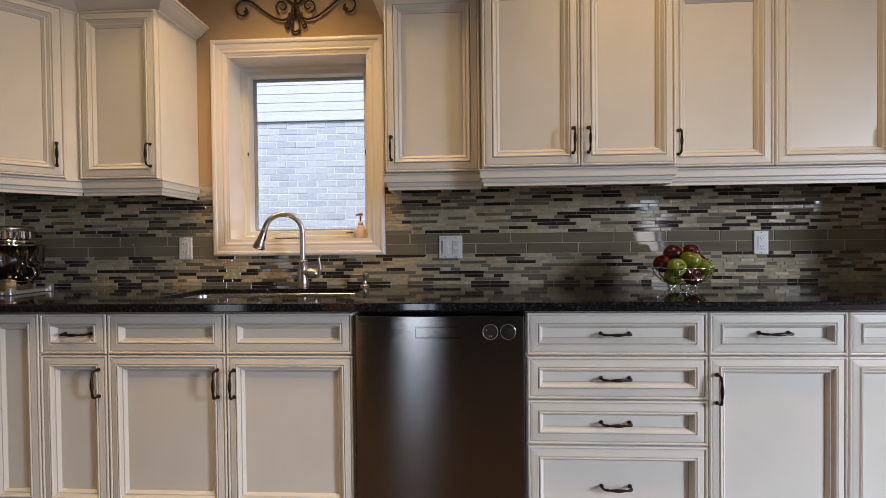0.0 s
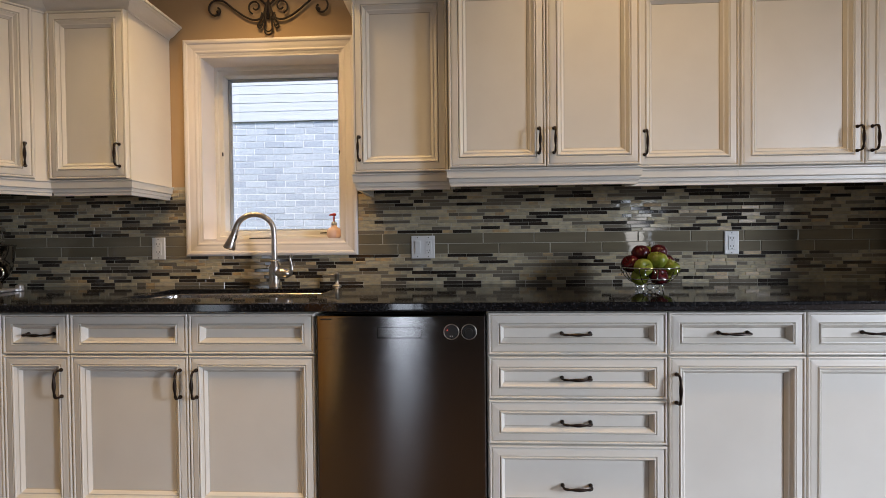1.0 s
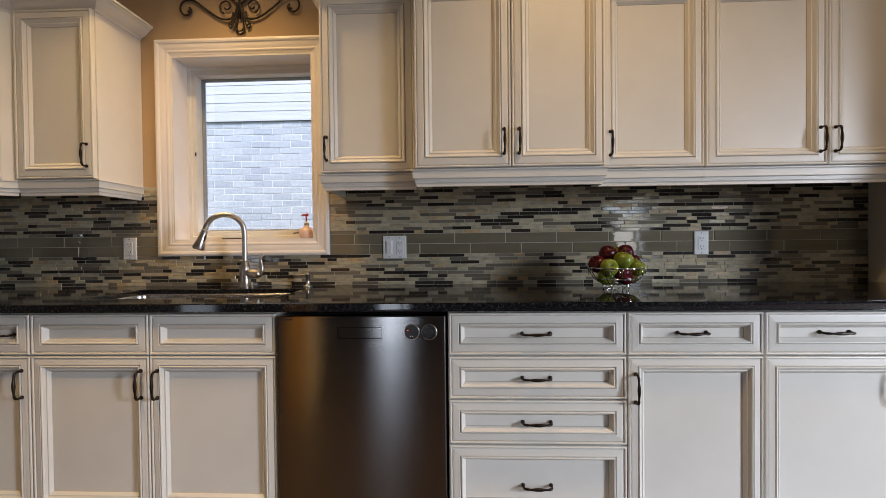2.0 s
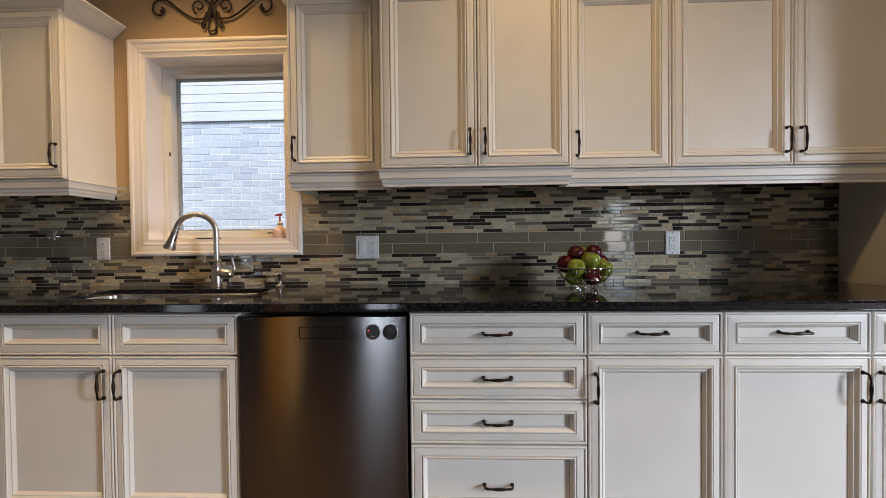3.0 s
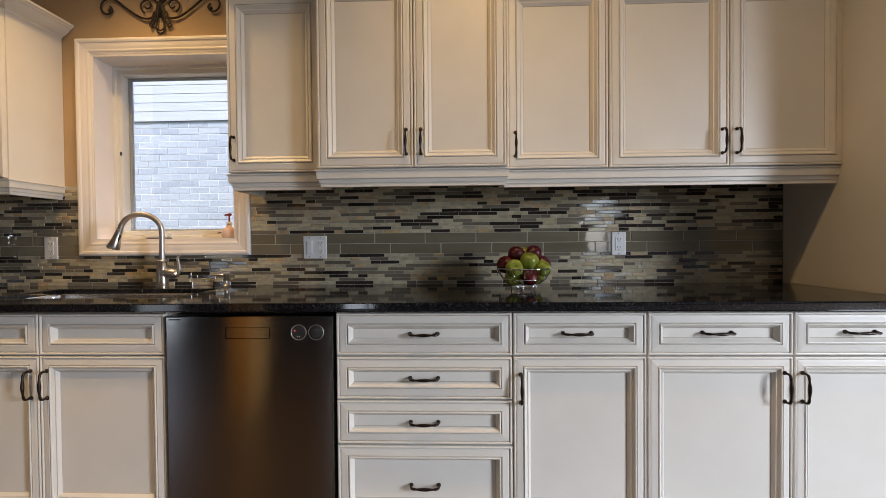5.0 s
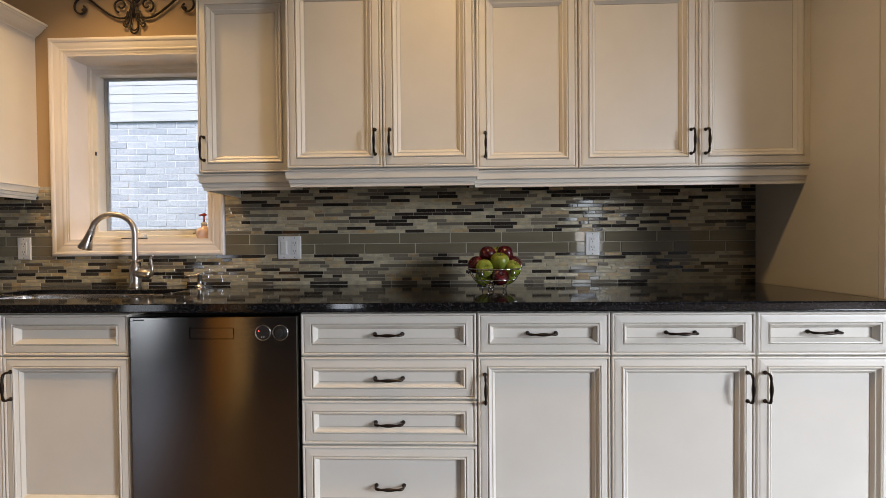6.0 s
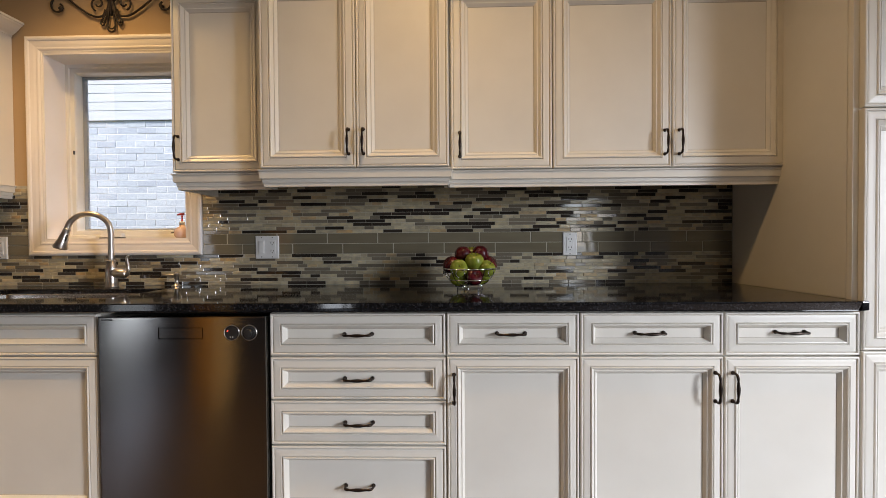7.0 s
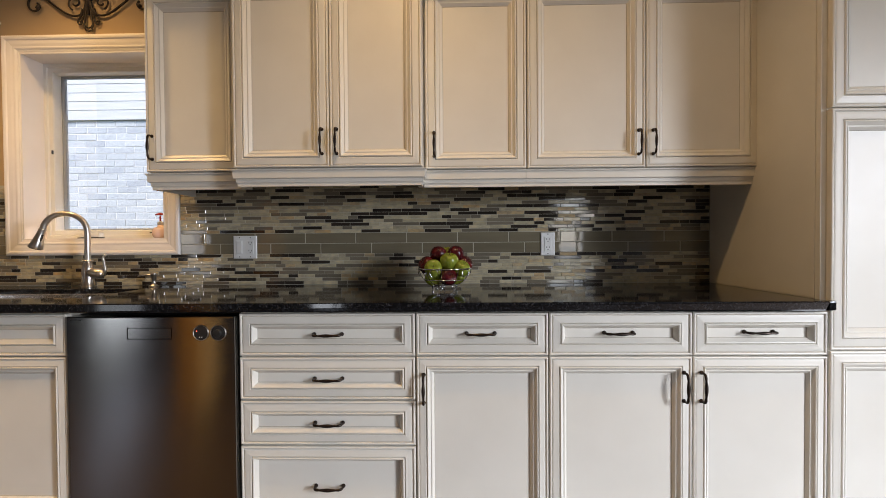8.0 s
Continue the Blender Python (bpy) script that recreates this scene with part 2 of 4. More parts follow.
def part(name, bm, material, parent, label="", smooth=False):
    """One mesh object under a thing or a part; the bmesh is in the place's coordinates."""
    o = ORIGIN[parent]
    bmesh.ops.translate(bm, verts=bm.verts, vec=-o)
    ob = new(name, finish(name, bm, material, smooth))
    ob.parent = parent
    ORIGIN[ob] = o
    return tagged(ob, label)


def solid(name, bm, material, label, category="", kind="", group="", smooth=False):
    """A top-level thing that is a single mesh."""
    ob = new(name, finish(name, bm, material, smooth))
    ORIGIN[ob] = Vector((0, 0, 0))
    return tagged(ob, label, category, group, kind)


def box(bm, x0, x1, y0, y1, z0, z1, bevel=0.0):
    vs = [bm.verts.new((x, y, z)) for x in (x0, x1) for y in (y0, y1) for z in (z0, z1)]
    fs = [bm.faces.new([vs[i] for i in q]) for q in ((0, 1, 3, 2), (4, 6, 7, 5), (0, 4, 5, 1), (2, 3, 7, 6), (0, 2, 6, 4), (1, 5, 7, 3))]
    if bevel:
        es = {e for f in fs for e in f.edges}
        bmesh.ops.bevel(bm, geom=list(es), offset=bevel, segments=2, affect="EDGES", profile=0.7)
    return bm


def boxed(*dims, bevel=0.0):
    return box(bmesh.new(), *dims, bevel=bevel)


def loops(bm, rings, close=True, cap0=False, cap1=False):
    """Skin a list of rings of points, all of one length."""
    vr = [[bm.verts.new(p) for p in r] for r in rings]
    n = len(vr[0])
    for a, b in zip(vr, vr[1:]):
        for i in range(n if close else n - 1):
            j = (i + 1) % n
            bm.faces.new((a[i], a[j], b[j], b[i]))
    if cap0:
        bm.faces.new(list(reversed(vr[0])))
    if cap1:
        bm.faces.new(vr[-1])
    return bm


def rect_ring(x0, x1, z0, z1, y, inset):
    return [(x0 + inset, y, z0 + inset), (x1 - inset, y, z0 + inset), (x1 - inset, y, z1 - inset), (x0 + inset, y, z1 - inset)]


def lathe(bm, cx, cy, profile, n=24, cap0=True, cap1=True):
    rings = [[(cx + r * math.cos(2 * math.pi * i / n), cy + r * math.sin(2 * math.pi * i / n), z) for i in range(n)] for r, z in profile]
    return loops(bm, rings, True, cap0, cap1)


def tube(bm, pts, radii, n=8, caps=True):
    """A tube along points, with a radius for each."""
    pts = [Vector(p) for p in pts]
    if not isinstance(radii, (list, tuple)):
        radii = [radii] * len(pts)
    rings, up = [], None
    for i, p in enumerate(pts):
        d = (pts[min(i + 1, len(pts) - 1)] - pts[max(i - 1, 0)]).normalized()
        if up is None:
            up = d.orthogonal().normalized()
        up = (up - d * up.dot(d)).normalized()
        side = d.cross(up)
        rings.append([p + radii[i] * (math.cos(2 * math.pi * k / n) * up + math.sin(2 * math.pi * k / n) * side) for k in range(n)])
    return loops(bm, rings, True, caps, caps)


def spline(pts, steps=8):
    """Points on a smooth curve through pts."""
    pts = [Vector(p) for p in pts]
    out = []
    for i in range(len(pts) - 1):
        p0, p1, p2, p3 = pts[max(i - 1, 0)], pts[i], pts[i + 1], pts[min(i + 2, len(pts) - 1)]
        for s in range(steps):
            t = s / steps
            out.append(0.5 * (2 * p1 + (p2 - p0) * t + (2 * p0 - 5 * p1 + 4 * p2 - p3) * t * t + (3 * p1 - p0 - 3 * p2 + p3) * t ** 3))
    out.append(pts[-1])
    return out


# ---- cabinet fronts ----
# section of a front from its outer edge inwards: inset, height above the back
OUTER = [(0.0, 0.0), (0.0, 0.0165), (0.0015, 0.0193), (0.0045, 0.0203), (0.0072, 0.0194), (0.0082, 0.0150), (0.0100, 0.0150), (0.0115, 0.0172), (0.0150, 0.0181), (0.0200, 0.0186), (0.0270, 0.0191),
         (0.0330, 0.0200), (0.0346, 0.0190), (0.0354, 0.0138), (0.0368, 0.0138), (0.0382, 0.0202), (0.0404, 0.0216), (0.0426, 0.0208)]
DOOR_PROFILE = [(i * 1.06, d) for i, d in OUTER + [(0.0440, 0.0185), (0.0520, 0.0118), (0.0532, 0.0112), (0.0546, 0.0128), (0.0566, 0.0126), (0.0660, 0.0034), (0.0672, 0.0020)]]
BASE_DOOR_PROFILE = [(i * 0.85, d) for i, d in DOOR_PROFILE]
SMALL_PROFILE = [(i * 1.03, d) for i, d in OUTER + [(0.0438, 0.0185), (0.0536, 0.0036), (0.0548, 0.0020)]]
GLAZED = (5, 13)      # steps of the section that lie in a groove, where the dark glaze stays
PANEL_Y = 0.0020


def front(name, x0, x1, z0, z1, y, parent, profile=DOOR_PROFILE, label=""):
    """A framed door or drawer front whose back lies at y; it faces -y. The recessed panel is a part of its own."""
    bm = bmesh.new()
    loops(bm, [rect_ring(x0, x1, z0, z1, y - d, i) for i, d in profile], True, True, False)
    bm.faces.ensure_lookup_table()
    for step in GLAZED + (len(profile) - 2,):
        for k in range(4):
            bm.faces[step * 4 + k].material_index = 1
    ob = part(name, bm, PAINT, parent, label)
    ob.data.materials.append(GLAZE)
    i, d = profile[-1]
    bm = bmesh.new()
    loops(bm, [rect_ring(x0, x1, z0, z1, y - 0.001, i + 0.0002), rect_ring(x0, x1, z0, z1, y - d, i + 0.0002)], True, True, True)
    part("panel", bm, PAINT, ob)
    return ob


def pull(parent, x, y, z, upright):
    """A dark bronze bow pull with a twisted middle, on a front whose face lies at y."""
    half = 0.048
    prof = [(-half, 0.0, 0.0072), (-half, 0.003, 0.0072), (-half, 0.006, 0.0042), (-half, 0.019, 0.0040), (-half + 0.003, 0.0245, 0.0044), (-half + 0.010, 0.0275, 0.0046),
            (-0.028, 0.029, 0.0034), (-0.018, 0.0295, 0.0044), (-0.009, 0.030, 0.0056), (0.0, 0.030, 0.0060), (0.009, 0.030, 0.0056), (0.018, 0.0295, 0.0044), (0.028, 0.029, 0.0034),
            (half - 0.010, 0.0275, 0.0046), (half - 0.003, 0.0245, 0.0044), (half, 0.019, 0.0040), (half, 0.006, 0.0042), (half, 0.003, 0.0072), (half, 0.0, 0.0072)]
    bm = bmesh.new()
    pts = [(x, y - o, z + a) if upright else (x + a, y - o, z) for a, o, r in prof]
    tube(bm, pts, [r for a, o, r in prof], 10)
    return part("handle", bm, BRONZE, parent, "dark bronze bow handle", smooth=True)


def mould(bm, path, profile):
    """Sweep a profile of (outward, z) along a level path of ((x, y), outward direction (x, y)) corners."""
    rings = [[(x + ox * o, y + oy * o, z) for o, z in profile] for (x, y), (ox, oy) in path]
    vr = [[bm.verts.new(p) for p in r] for r in rings]
    n = len(profile)
    for a, b in zip(vr, vr[1:]):
        for i in range(n):
            j = (i + 1) % n
            bm.faces.new((a[i], b[i], b[j], a[j]))
    bm.faces.new(vr[0])
    bm.faces.new(list(reversed(vr[-1])))
    return bm


RAIL_TOP, RAIL_BOT, DOOR_BOT, DOOR_TOP = 1.413, 1.346, 1.418, 2.156
# light rail below the upper cabinets: outward offset from the carcass face, height
RAIL = [(-0.020, RAIL_TOP), (0.015, RAIL_TOP), (0.015, 1.409), (0.010, 1.405), (0.0085, 1.379), (0.006, 1.3765), (0.0005, 1.375), (0.000, 1.362),
        (-0.0025, 1.360), (-0.0040, 1.357), (-0.0045, RAIL_BOT), (-0.022, RAIL_BOT)]
CROWN = [(-0.015, 2.150), (0.004, 2.150), (0.006, 2.157), (0.012, 2.161), (0.022, 2.167), (0.036, 2.179), (0.050, 2.194), (0.058, 2.199), (0.060, 2.204), (0.068, 2.206), (0.068, 2.216), (-0.015, 2.216)]

# ---- setting ----
bm = bmesh.new()
OX0, OX1, OZ0, OZ1 = -0.79, -0.068, 1.138, 2.068      # window opening in the wall
for a in ((WX0 - 0.15, OX0, 0.0, 0.26, 0, CEIL), (OX1, WX1 + 0.15, 0.0, 0.26, 0, CEIL), (OX0, OX1, 0.0, 0.26, 0, OZ0), (OX0, OX1, 0.0, 0.26, OZ1, CEIL)):
    box(bm, *a)
wall_north = solid("wall_north", bm, WALL_PAINT, "warm tan painted kitchen wall behind the cabinets", "wall", "structure")
# side wall with a hole for the added low lamp
bm = bmesh.new()
for a in ((-3.10, 0.0, 0, CEIL), (WY, -3.70, 0, CEIL), (-3.70, -3.10, 0, 0.35), (-3.70, -3.10, 1.30, CEIL)):
    box(bm, WX0 - 0.15, WX0, *a)
solid("wall_west", bm, DIM_ROOM, "unseen side wall, toned dark for a dim room, with an added low opening", "wall", "structure")
bm = bmesh.new()
sy, sw, sz0, sz1, _ = SIDE_OPENING
for a in ((sy + sw / 2, 0.0, 0, CEIL), (WY, sy - sw / 2, 0, CEIL), (sy - sw / 2, sy + sw / 2, 0, sz0), (sy - sw / 2, sy + sw / 2, sz1, CEIL)):
    box(bm, WX1, WX1 + 0.15, *a)
solid("wall_east", bm, DIM_ROOM, "unseen side wall, toned dark for a dim room, with a glazed door opening", "wall", "structure")
bm = bmesh.new()
edges = [WX0 - 0.15] + [e for ox, ow, *_ in BACK_OPENINGS for e in (ox - ow / 2, ox + ow / 2)] + [WX1 + 0.15]
for i in range(0, len(edges), 2):
    box(bm, edges[i], edges[i + 1], WY - 0.15, WY, 0, CEIL)
for ox, ow, oz0, oz1, _ in BACK_OPENINGS:
    box(bm, ox - ow / 2, ox + ow / 2, WY - 0.15, WY, 0, oz0)
    box(bm, ox - ow / 2, ox + ow / 2, WY - 0.15, WY, oz1, CEIL)
    box(bm, ox + 0.08, ox + 0.12, WY - 0.03, WY, oz0, oz1)   # mullion
solid("wall_south", bm, DIM_ROOM, "unseen wall, toned dark for a dim room, with an added low opening and a taller window", "wall", "structure")
# unseen stub, added as a reflector for the dishwasher's golden streak
solid("streak_stub", boxed(-0.585, -0.435, -2.35, -2.12, 0, CEIL), STREAK_GOLD, "unseen golden stub wall, added for the warm streak in the dishwasher", "wall", "structure")
solid("floor", boxed(WX0 - 0.15, WX1 + 0.15, WY - 0.15, 0.26, -0.1, 0), FLOOR_WOOD, "warm brown wooden kitchen floor", "floor", "structure")
solid("ceiling", boxed(WX0 - 0.15, WX1 + 0.15, WY - 0.15, 0.26, CEIL, CEIL + 0.12), CEIL_PAINT, "flat cream painted ceiling", "ceiling", "structure")
solid("ground", boxed(-90, 90, -90, 90, -0.5, -0.35), SOIL, "grass and soil around the houses", "ground", "structure")

# every lamp in POTS gets a fixture, the two added fill lamps too
pot = None
for px, py, *_ in POTS:
    if pot is None:
        pot = thing("pot_light", (px, py, CEIL), "unseen round white recessed ceiling light with warm glow", "ceiling light", "recessed ceiling lights")
        bm = bmesh.new()
        lathe(bm, px, py, [(0.062, CEIL - 0.001), (0.075, CEIL - 0.001), (0.078, CEIL - 0.005), (0.070, CEIL - 0.008), (0.062, CEIL - 0.004)], 28, False, False)
        part("trim_ring", bm, WHITE_PLASTIC, pot, smooth=True)
        bm = bmesh.new()
        lathe(bm, px, py, [(0.061, CEIL - 0.001), (0.060, CEIL - 0.003), (0.02, CEIL - 0.004)], 28)
        part("lens", bm, LAMP_GLOW, pot, "glowing warm lens")
    else:
        copy_thing(pot, pose(px, py, CEIL))

# ---- window over the sink ----
window = thing("window_1", (-0.43, 0.1, OZ0), "white framed kitchen window with deep sill and moulded casing", "window", kind="structure")
bm = bmesh.new()
CX0, CX1, CZ0, CZ1 = -0.862, 0.008, 1.064, 2.143
casing = [(0.0, 0.0), (0.0, 0.016), (0.004, 0.020), (0.012, 0.022), (0.020, 0.020), (0.024, 0.016), (0.040, 0.014), (0.052, 0.011), (0.057, 0.012), (0.062, 0.011), (0.068, 0.007), (0.074, 0.006), (0.074, -0.004)]
loops(bm, [rect_ring(CX0, CX1, CZ0, CZ1, -0.0005 - d, i) for i, d in casing], True, False, False)
part("casing", bm, TRIM_PAINT, window, "moulded off-white casing")
bm = bmesh.new()
loops(bm, [rect_ring(OX0, OX1, OZ0, OZ1, y, i) for y, i in ((-0.004, -0.002), (-0.004, 0.010), (0.115, 0.010), (0.115, -0.002))], True, False, False)
part("jamb_lining", bm, TRIM_PAINT, window)
bm = bmesh.new()
frame_steps = [(0.112, 0.008), (0.112, 0.026), (0.118, 0.030), (0.118, 0.050), (0.124, 0.054), (0.146, 0.0545), (0.200, 0.0550), (0.20, 0.008)]
loops(bm, [rect_ring(OX0, OX1, OZ0, OZ1, y, i) for y, i in frame_steps], True, False, False)
part("window_frame", bm, VINYL, window)
bm = bmesh.new()
loops(bm, [rect_ring(OX0, OX1, OZ0, OZ1, y, i) for y, i in ((0.164, 0.0552), (0.164, 0.0590), (0.174, 0.0640), (0.190, 0.0640), (0.190, 0.0552))], True, False, False)
part("gasket", bm, SASH_GREY, window, "thin grey glazing strip")
pane = part("pane", boxed(OX0 + 0.064, OX1 - 0.064, 0.176, 0.180, OZ0 + 0.064, OZ1 - 0.064), GLASS, window, "clear glass pane")
pane.visible_shadow = False
bm = bmesh.new()
box(bm, -0.585, -0.475, 0.082, 0.112, OZ0 + 0.0165, OZ0 + 0.040, 0.007)
part("crank_cover", bm, VINYL, window)
part("crank_slot", boxed(-0.588, -0.472, 0.080, 0.112, OZ0 + 0.0105, OZ0 + 0.0160), DARK_GAP, window, "dark slot below the crank")
bm = bmesh.new()
tube(bm, spline([(-0.150, 0.100, OZ0 + 0.036), (-0.18, 0.092, OZ0 + 0.040), (-0.215, 0.090, OZ0 + 0.038)], 4), 0.003, 6)
tube(bm, [(-0.150, 0.112, OZ0 + 0.036), (-0.150, 0.096, OZ0 + 0.036)], 0.008, 8)
part("latch", bm, DARK_PLASTIC, window, "small dark window latch")
for lx, lz in ((OX0 + 0.048, 1.60), (OX1 - 0.048, 1.60)):
    part("sash_lock", boxed(lx - 0.002, lx + 0.002, 0.110, 0.119, lz - 0.010, lz + 0.010, bevel=0.001), DARK_PLASTIC, window)

# ---- house next door ----
NY = 2.92
house = thing("neighbour_house", (0, NY, -0.35), "neighbouring house with grey brick below white lap siding", "house")
part("wall", boxed(-7, 6, NY + 0.004, NY + 0.25, -0.35, 2.607), MORTAR, house, "pale mortar joints")
bm = bmesh.new()
for k in range(26):
    z = 2.622 + k * 0.104
    vs = [bm.verts.new(p) for p in ((-7, NY - 0.0095, z), (6, NY - 0.0095, z), (6, NY - 0.004, z + 0.106), (-7, NY - 0.004, z + 0.106), (-7, NY + 0.2, z), (6, NY + 0.2, z), (6, NY + 0.2, z + 0.106), (-7, NY + 0.2, z + 0.106))]
    for q in ((0, 1, 2, 3), (4, 7, 6, 5), (0, 4, 5, 1), (3, 2, 6, 7), (0, 3, 7, 4), (1, 5, 6, 2)):
        bm.faces.new([vs[i] for i in q])
part("siding", bm, SIDING, house, "white horizontal lap siding")
part("flashing", boxed(-7, 6, NY - 0.030, NY + 0.2, 2.601, 2.621), SIDING, house)
part("roof", boxed(-7.4, 6.4, NY - 0.35, NY + 4, 5.28, 5.45), DARK_GAP, house, "dark roof edge")

# ---- upper cabinets ----
def upper(x0, x1, depth, doors, label, z1=DOOR_TOP, rail=None, crown=None, name="wall_cabinet"):
    """doors: (x0, x1, handle x). depth: the carcass's face from the wall."""
    c = thing(name, ((x0 + x1) / 2, 0, RAIL_BOT), label, "cabinet", "upper kitchen cabinets")
    part("body", boxed(x0, x1, -depth, -0.0005, RAIL_TOP, z1 + 0.09), PAINT, c)
    for d0, d1, hx in doors:
        d = front("door", d0, d1, DOOR_BOT, z1, -depth - 0.0015, c)
        pull(d, hx, -depth - 0.0015 - 0.0190, 1.518, True)
    if rail:
        bm = bmesh.new()
        mould(bm, rail, RAIL)
        part("light_rail", bm, PAINT, c, "stepped light rail moulding")
    if crown:
        bm = bmesh.new()
        mould(bm, crown, CROWN)
        part("crown", bm, PAINT, c, "flared crown moulding")
    return c


D1, D2 = 0.292, 0.366      # carcass depths
upper(0.070, 0.472, D1, [(0.0685, 0.466, 0.094)], "cream painted single door wall cabinet beside the window",
      rail=[((0.070, -0.012), (-1, 0)), ((0.070, -D1), (-1, -1)), ((0.472, -D1), (0, -1))],
      crown=[((0.070, -0.002), (-1, 0)), ((0.070, -D1), (-1, -1)), ((0.472, -D1), (0, -1))])
upper(0.4725, 1.2265, D2, [(0.474, 0.8565, 0.829), (0.8605, 1.225, 0.888)], "deeper cream painted double door wall cabinet",
      rail=[((0.4725, -D1 + 0.02), (-1, 0)), ((0.4725, -D2), (-1, -1)), ((1.2265, -D2), (1, -1)), ((1.2265, -D1 + 0.02), (1, 0))],
      crown=[((0.4725, -D1 + 0.02), (-1, 0)), ((0.4725, -D2), (-1, -1)), ((1.2265, -D2), (1, -1)), ((1.2265, -D1 + 0.02), (1, 0))])
upper(1.227, 1.650, D1, [(1.236, 1.6475, 1.270)], "cream painted single door wall cabinet",
      rail=[((1.227, -D1), (0, -1)), ((1.650, -D1), (0, -1))], crown=[((1.227, -D1), (0, -1)), ((1.650, -D1), (0, -1))])
upper(1.6505, 2.577, D1, [(1.6535, 2.1305, 2.103), (2.1345, 2.588, 2.161)], "cream painted double door wall cabinet beside the tall pantry",
      rail=[((1.6505, -D1), (0, -1)), ((2.577, -D1), (0, -1))], crown=[((1.6505, -D1), (0, -1)), ((2.577, -D1), (0, -1))])
D0 = 0.262
upper(-1.308, -0.942, D0, [(-1.302, -0.947, -0.977)], "cream painted single door wall cabinet with exposed side panel",
      rail=[((-1.308, -D0), (0, -1)), ((-0.942, -D0), (1, -1)), ((-0.942, -0.002), (1, 0))],
      crown=[((-1.308, -D0), (0, -1)), ((-0.942, -D0), (1, -1)), ((-0.942, -0.002), (1, 0))])

# diagonal corner cabinet, built facing -y about its own corner, then turned
corner = thing("corner_wall_cabinet", (0, 0, 0), "cream painted diagonal corner wall cabinet", "cabinet", "upper kitchen cabinets")
LD = 0.46
bm = bmesh.new()
loops(bm, [[(0.0, 0.0, z), (-LD, 0.0, z), (-LD - 0.18, 0.18, z), (-LD / 2, 0.45, z), (0.17, 0.17, z)] for z in (RAIL_TOP, DOOR_TOP + 0.09)], True, True, True)
part("body", bm, PAINT, corner)
d = front("door", -LD + 0.055, -0.055, DOOR_BOT, DOOR_TOP, -0.0015, corner)
pull(d, -0.084, -0.021, 1.518, True)
for nm, pr in (("light_rail", RAIL), ("crown", CROWN)):
    bm = bmesh.new()
    mould(bm, [((-LD, 0), (0, -1)), ((0.0, 0), (0.414, -1))], pr)
    part(nm, bm, PAINT, corner)
corner.matrix_basis = pose(-1.3085, -D0, 0, 0, 0, 45)

# ---- base cabinets ----
FY = -0.6015      # back of the fronts; their faces lie at about -0.622
KICK, BASE_TOP = 0.15, 0.882


def base(x0, x1, fronts, label, name="base_cabinet"):
    """fronts: (kind, x0, x1, z0, z1, handle x, handle z, upright) with no handle where x is None."""
    c = thing(name, ((x0 + x1) / 2, -0.3, 0), label, "cabinet", "base kitchen cabinets")
    bm = bmesh.new()
    if name == "sink_cabinet":   # open on top, for the basin
        for a in ((x0, x1, FY + 0.0015, -0.545), (x0, x1, -0.030, -0.012), (x0, x0 + 0.018, -0.545, -0.030), (x1 - 0.018, x1, -0.545, -0.030)):
            box(bm, *a, KICK, BASE_TOP)
        box(bm, x0 + 0.018, x1 - 0.018, -0.545, -0.030, KICK, KICK + 0.018)
    else:
        box(bm, x0, x1, FY + 0.0015, -0.012, KICK, BASE_TOP)
    part("body", bm, PAINT, c)
    part("toe_kick", boxed(x0 + 0.0005, x1 - 0.0005, -0.54, -0.1, 0.0, KICK - 0.0005), PAINT, c)
    for kind, f0, f1, z0, z1, hx, hz, upright in fronts:
        f = front(kind, f0, f1, z0, z1, FY, c, SMALL_PROFILE if z1 - z0 < 0.3 else BASE_DOOR_PROFILE)
        if hx is not None:
            pull(f, hx, FY - (0.0190 if upright else PANEL_Y), hz, upright)
    return c


DZ = (0.170, 0.7250)
WZ = (0.7305, 0.8755)
base(WX0 + 0.001, -1.1525, [("door", -1.357, -1.1545, 0.170, 0.8755, None, 0, 0)], "cream painted corner base cabinet with full height door")
base(-1.1520, -0.8965, [("drawer", -1.149, -0.899, *WZ, -1.018, 0.801, False), ("door", -1.149, -0.899, *DZ, -0.928, 0.626, True)], "narrow cream painted base cabinet with one drawer and door")
base(-0.8955, 0.0025, [("false_drawer", -0.893, -0.4585, *WZ, None, 0, 0), ("false_drawer", -0.4545, 0.000, *WZ, None, 0, 0),
                      ("door", -0.893, -0.4585, *DZ, -0.487, 0.626, True), ("door", -0.4545, 0.000, *DZ, -0.427, 0.626, True)], "cream painted sink base cabinet with two doors", "sink_cabinet")
base(0.6050, 1.2140, [("drawer", 0.608, 1.2115, *WZ, 0.910, 0.801, False), ("drawer", 0.608, 1.2115, 0.5785, 0.7240, 0.910, 0.647, False),
                     ("drawer", 0.608, 1.2115, 0.4225, 0.5735, 0.910, 0.493, False), ("drawer", 0.608, 1.2115, 0.170, 0.4165, 0.910, 0.272, False)], "cream painted four drawer base cabinet", "drawer_cabinet")
base(1.2145, 1.6665, [("drawer", 1.217, 1.6640, *WZ, 1.437, 0.803, False), ("door", 1.217, 1.6640, *DZ, 1.241, 0.617, True)], "cream painted base cabinet with one drawer and door")
base(1.6670, 2.1475, [("drawer", 1.6695, 2.1455, *WZ, 1.906, 0.804, False), ("door", 1.6695, 2.1455, *DZ, 2.118, 0.624, True)], "cream painted base cabinet with one drawer and door")
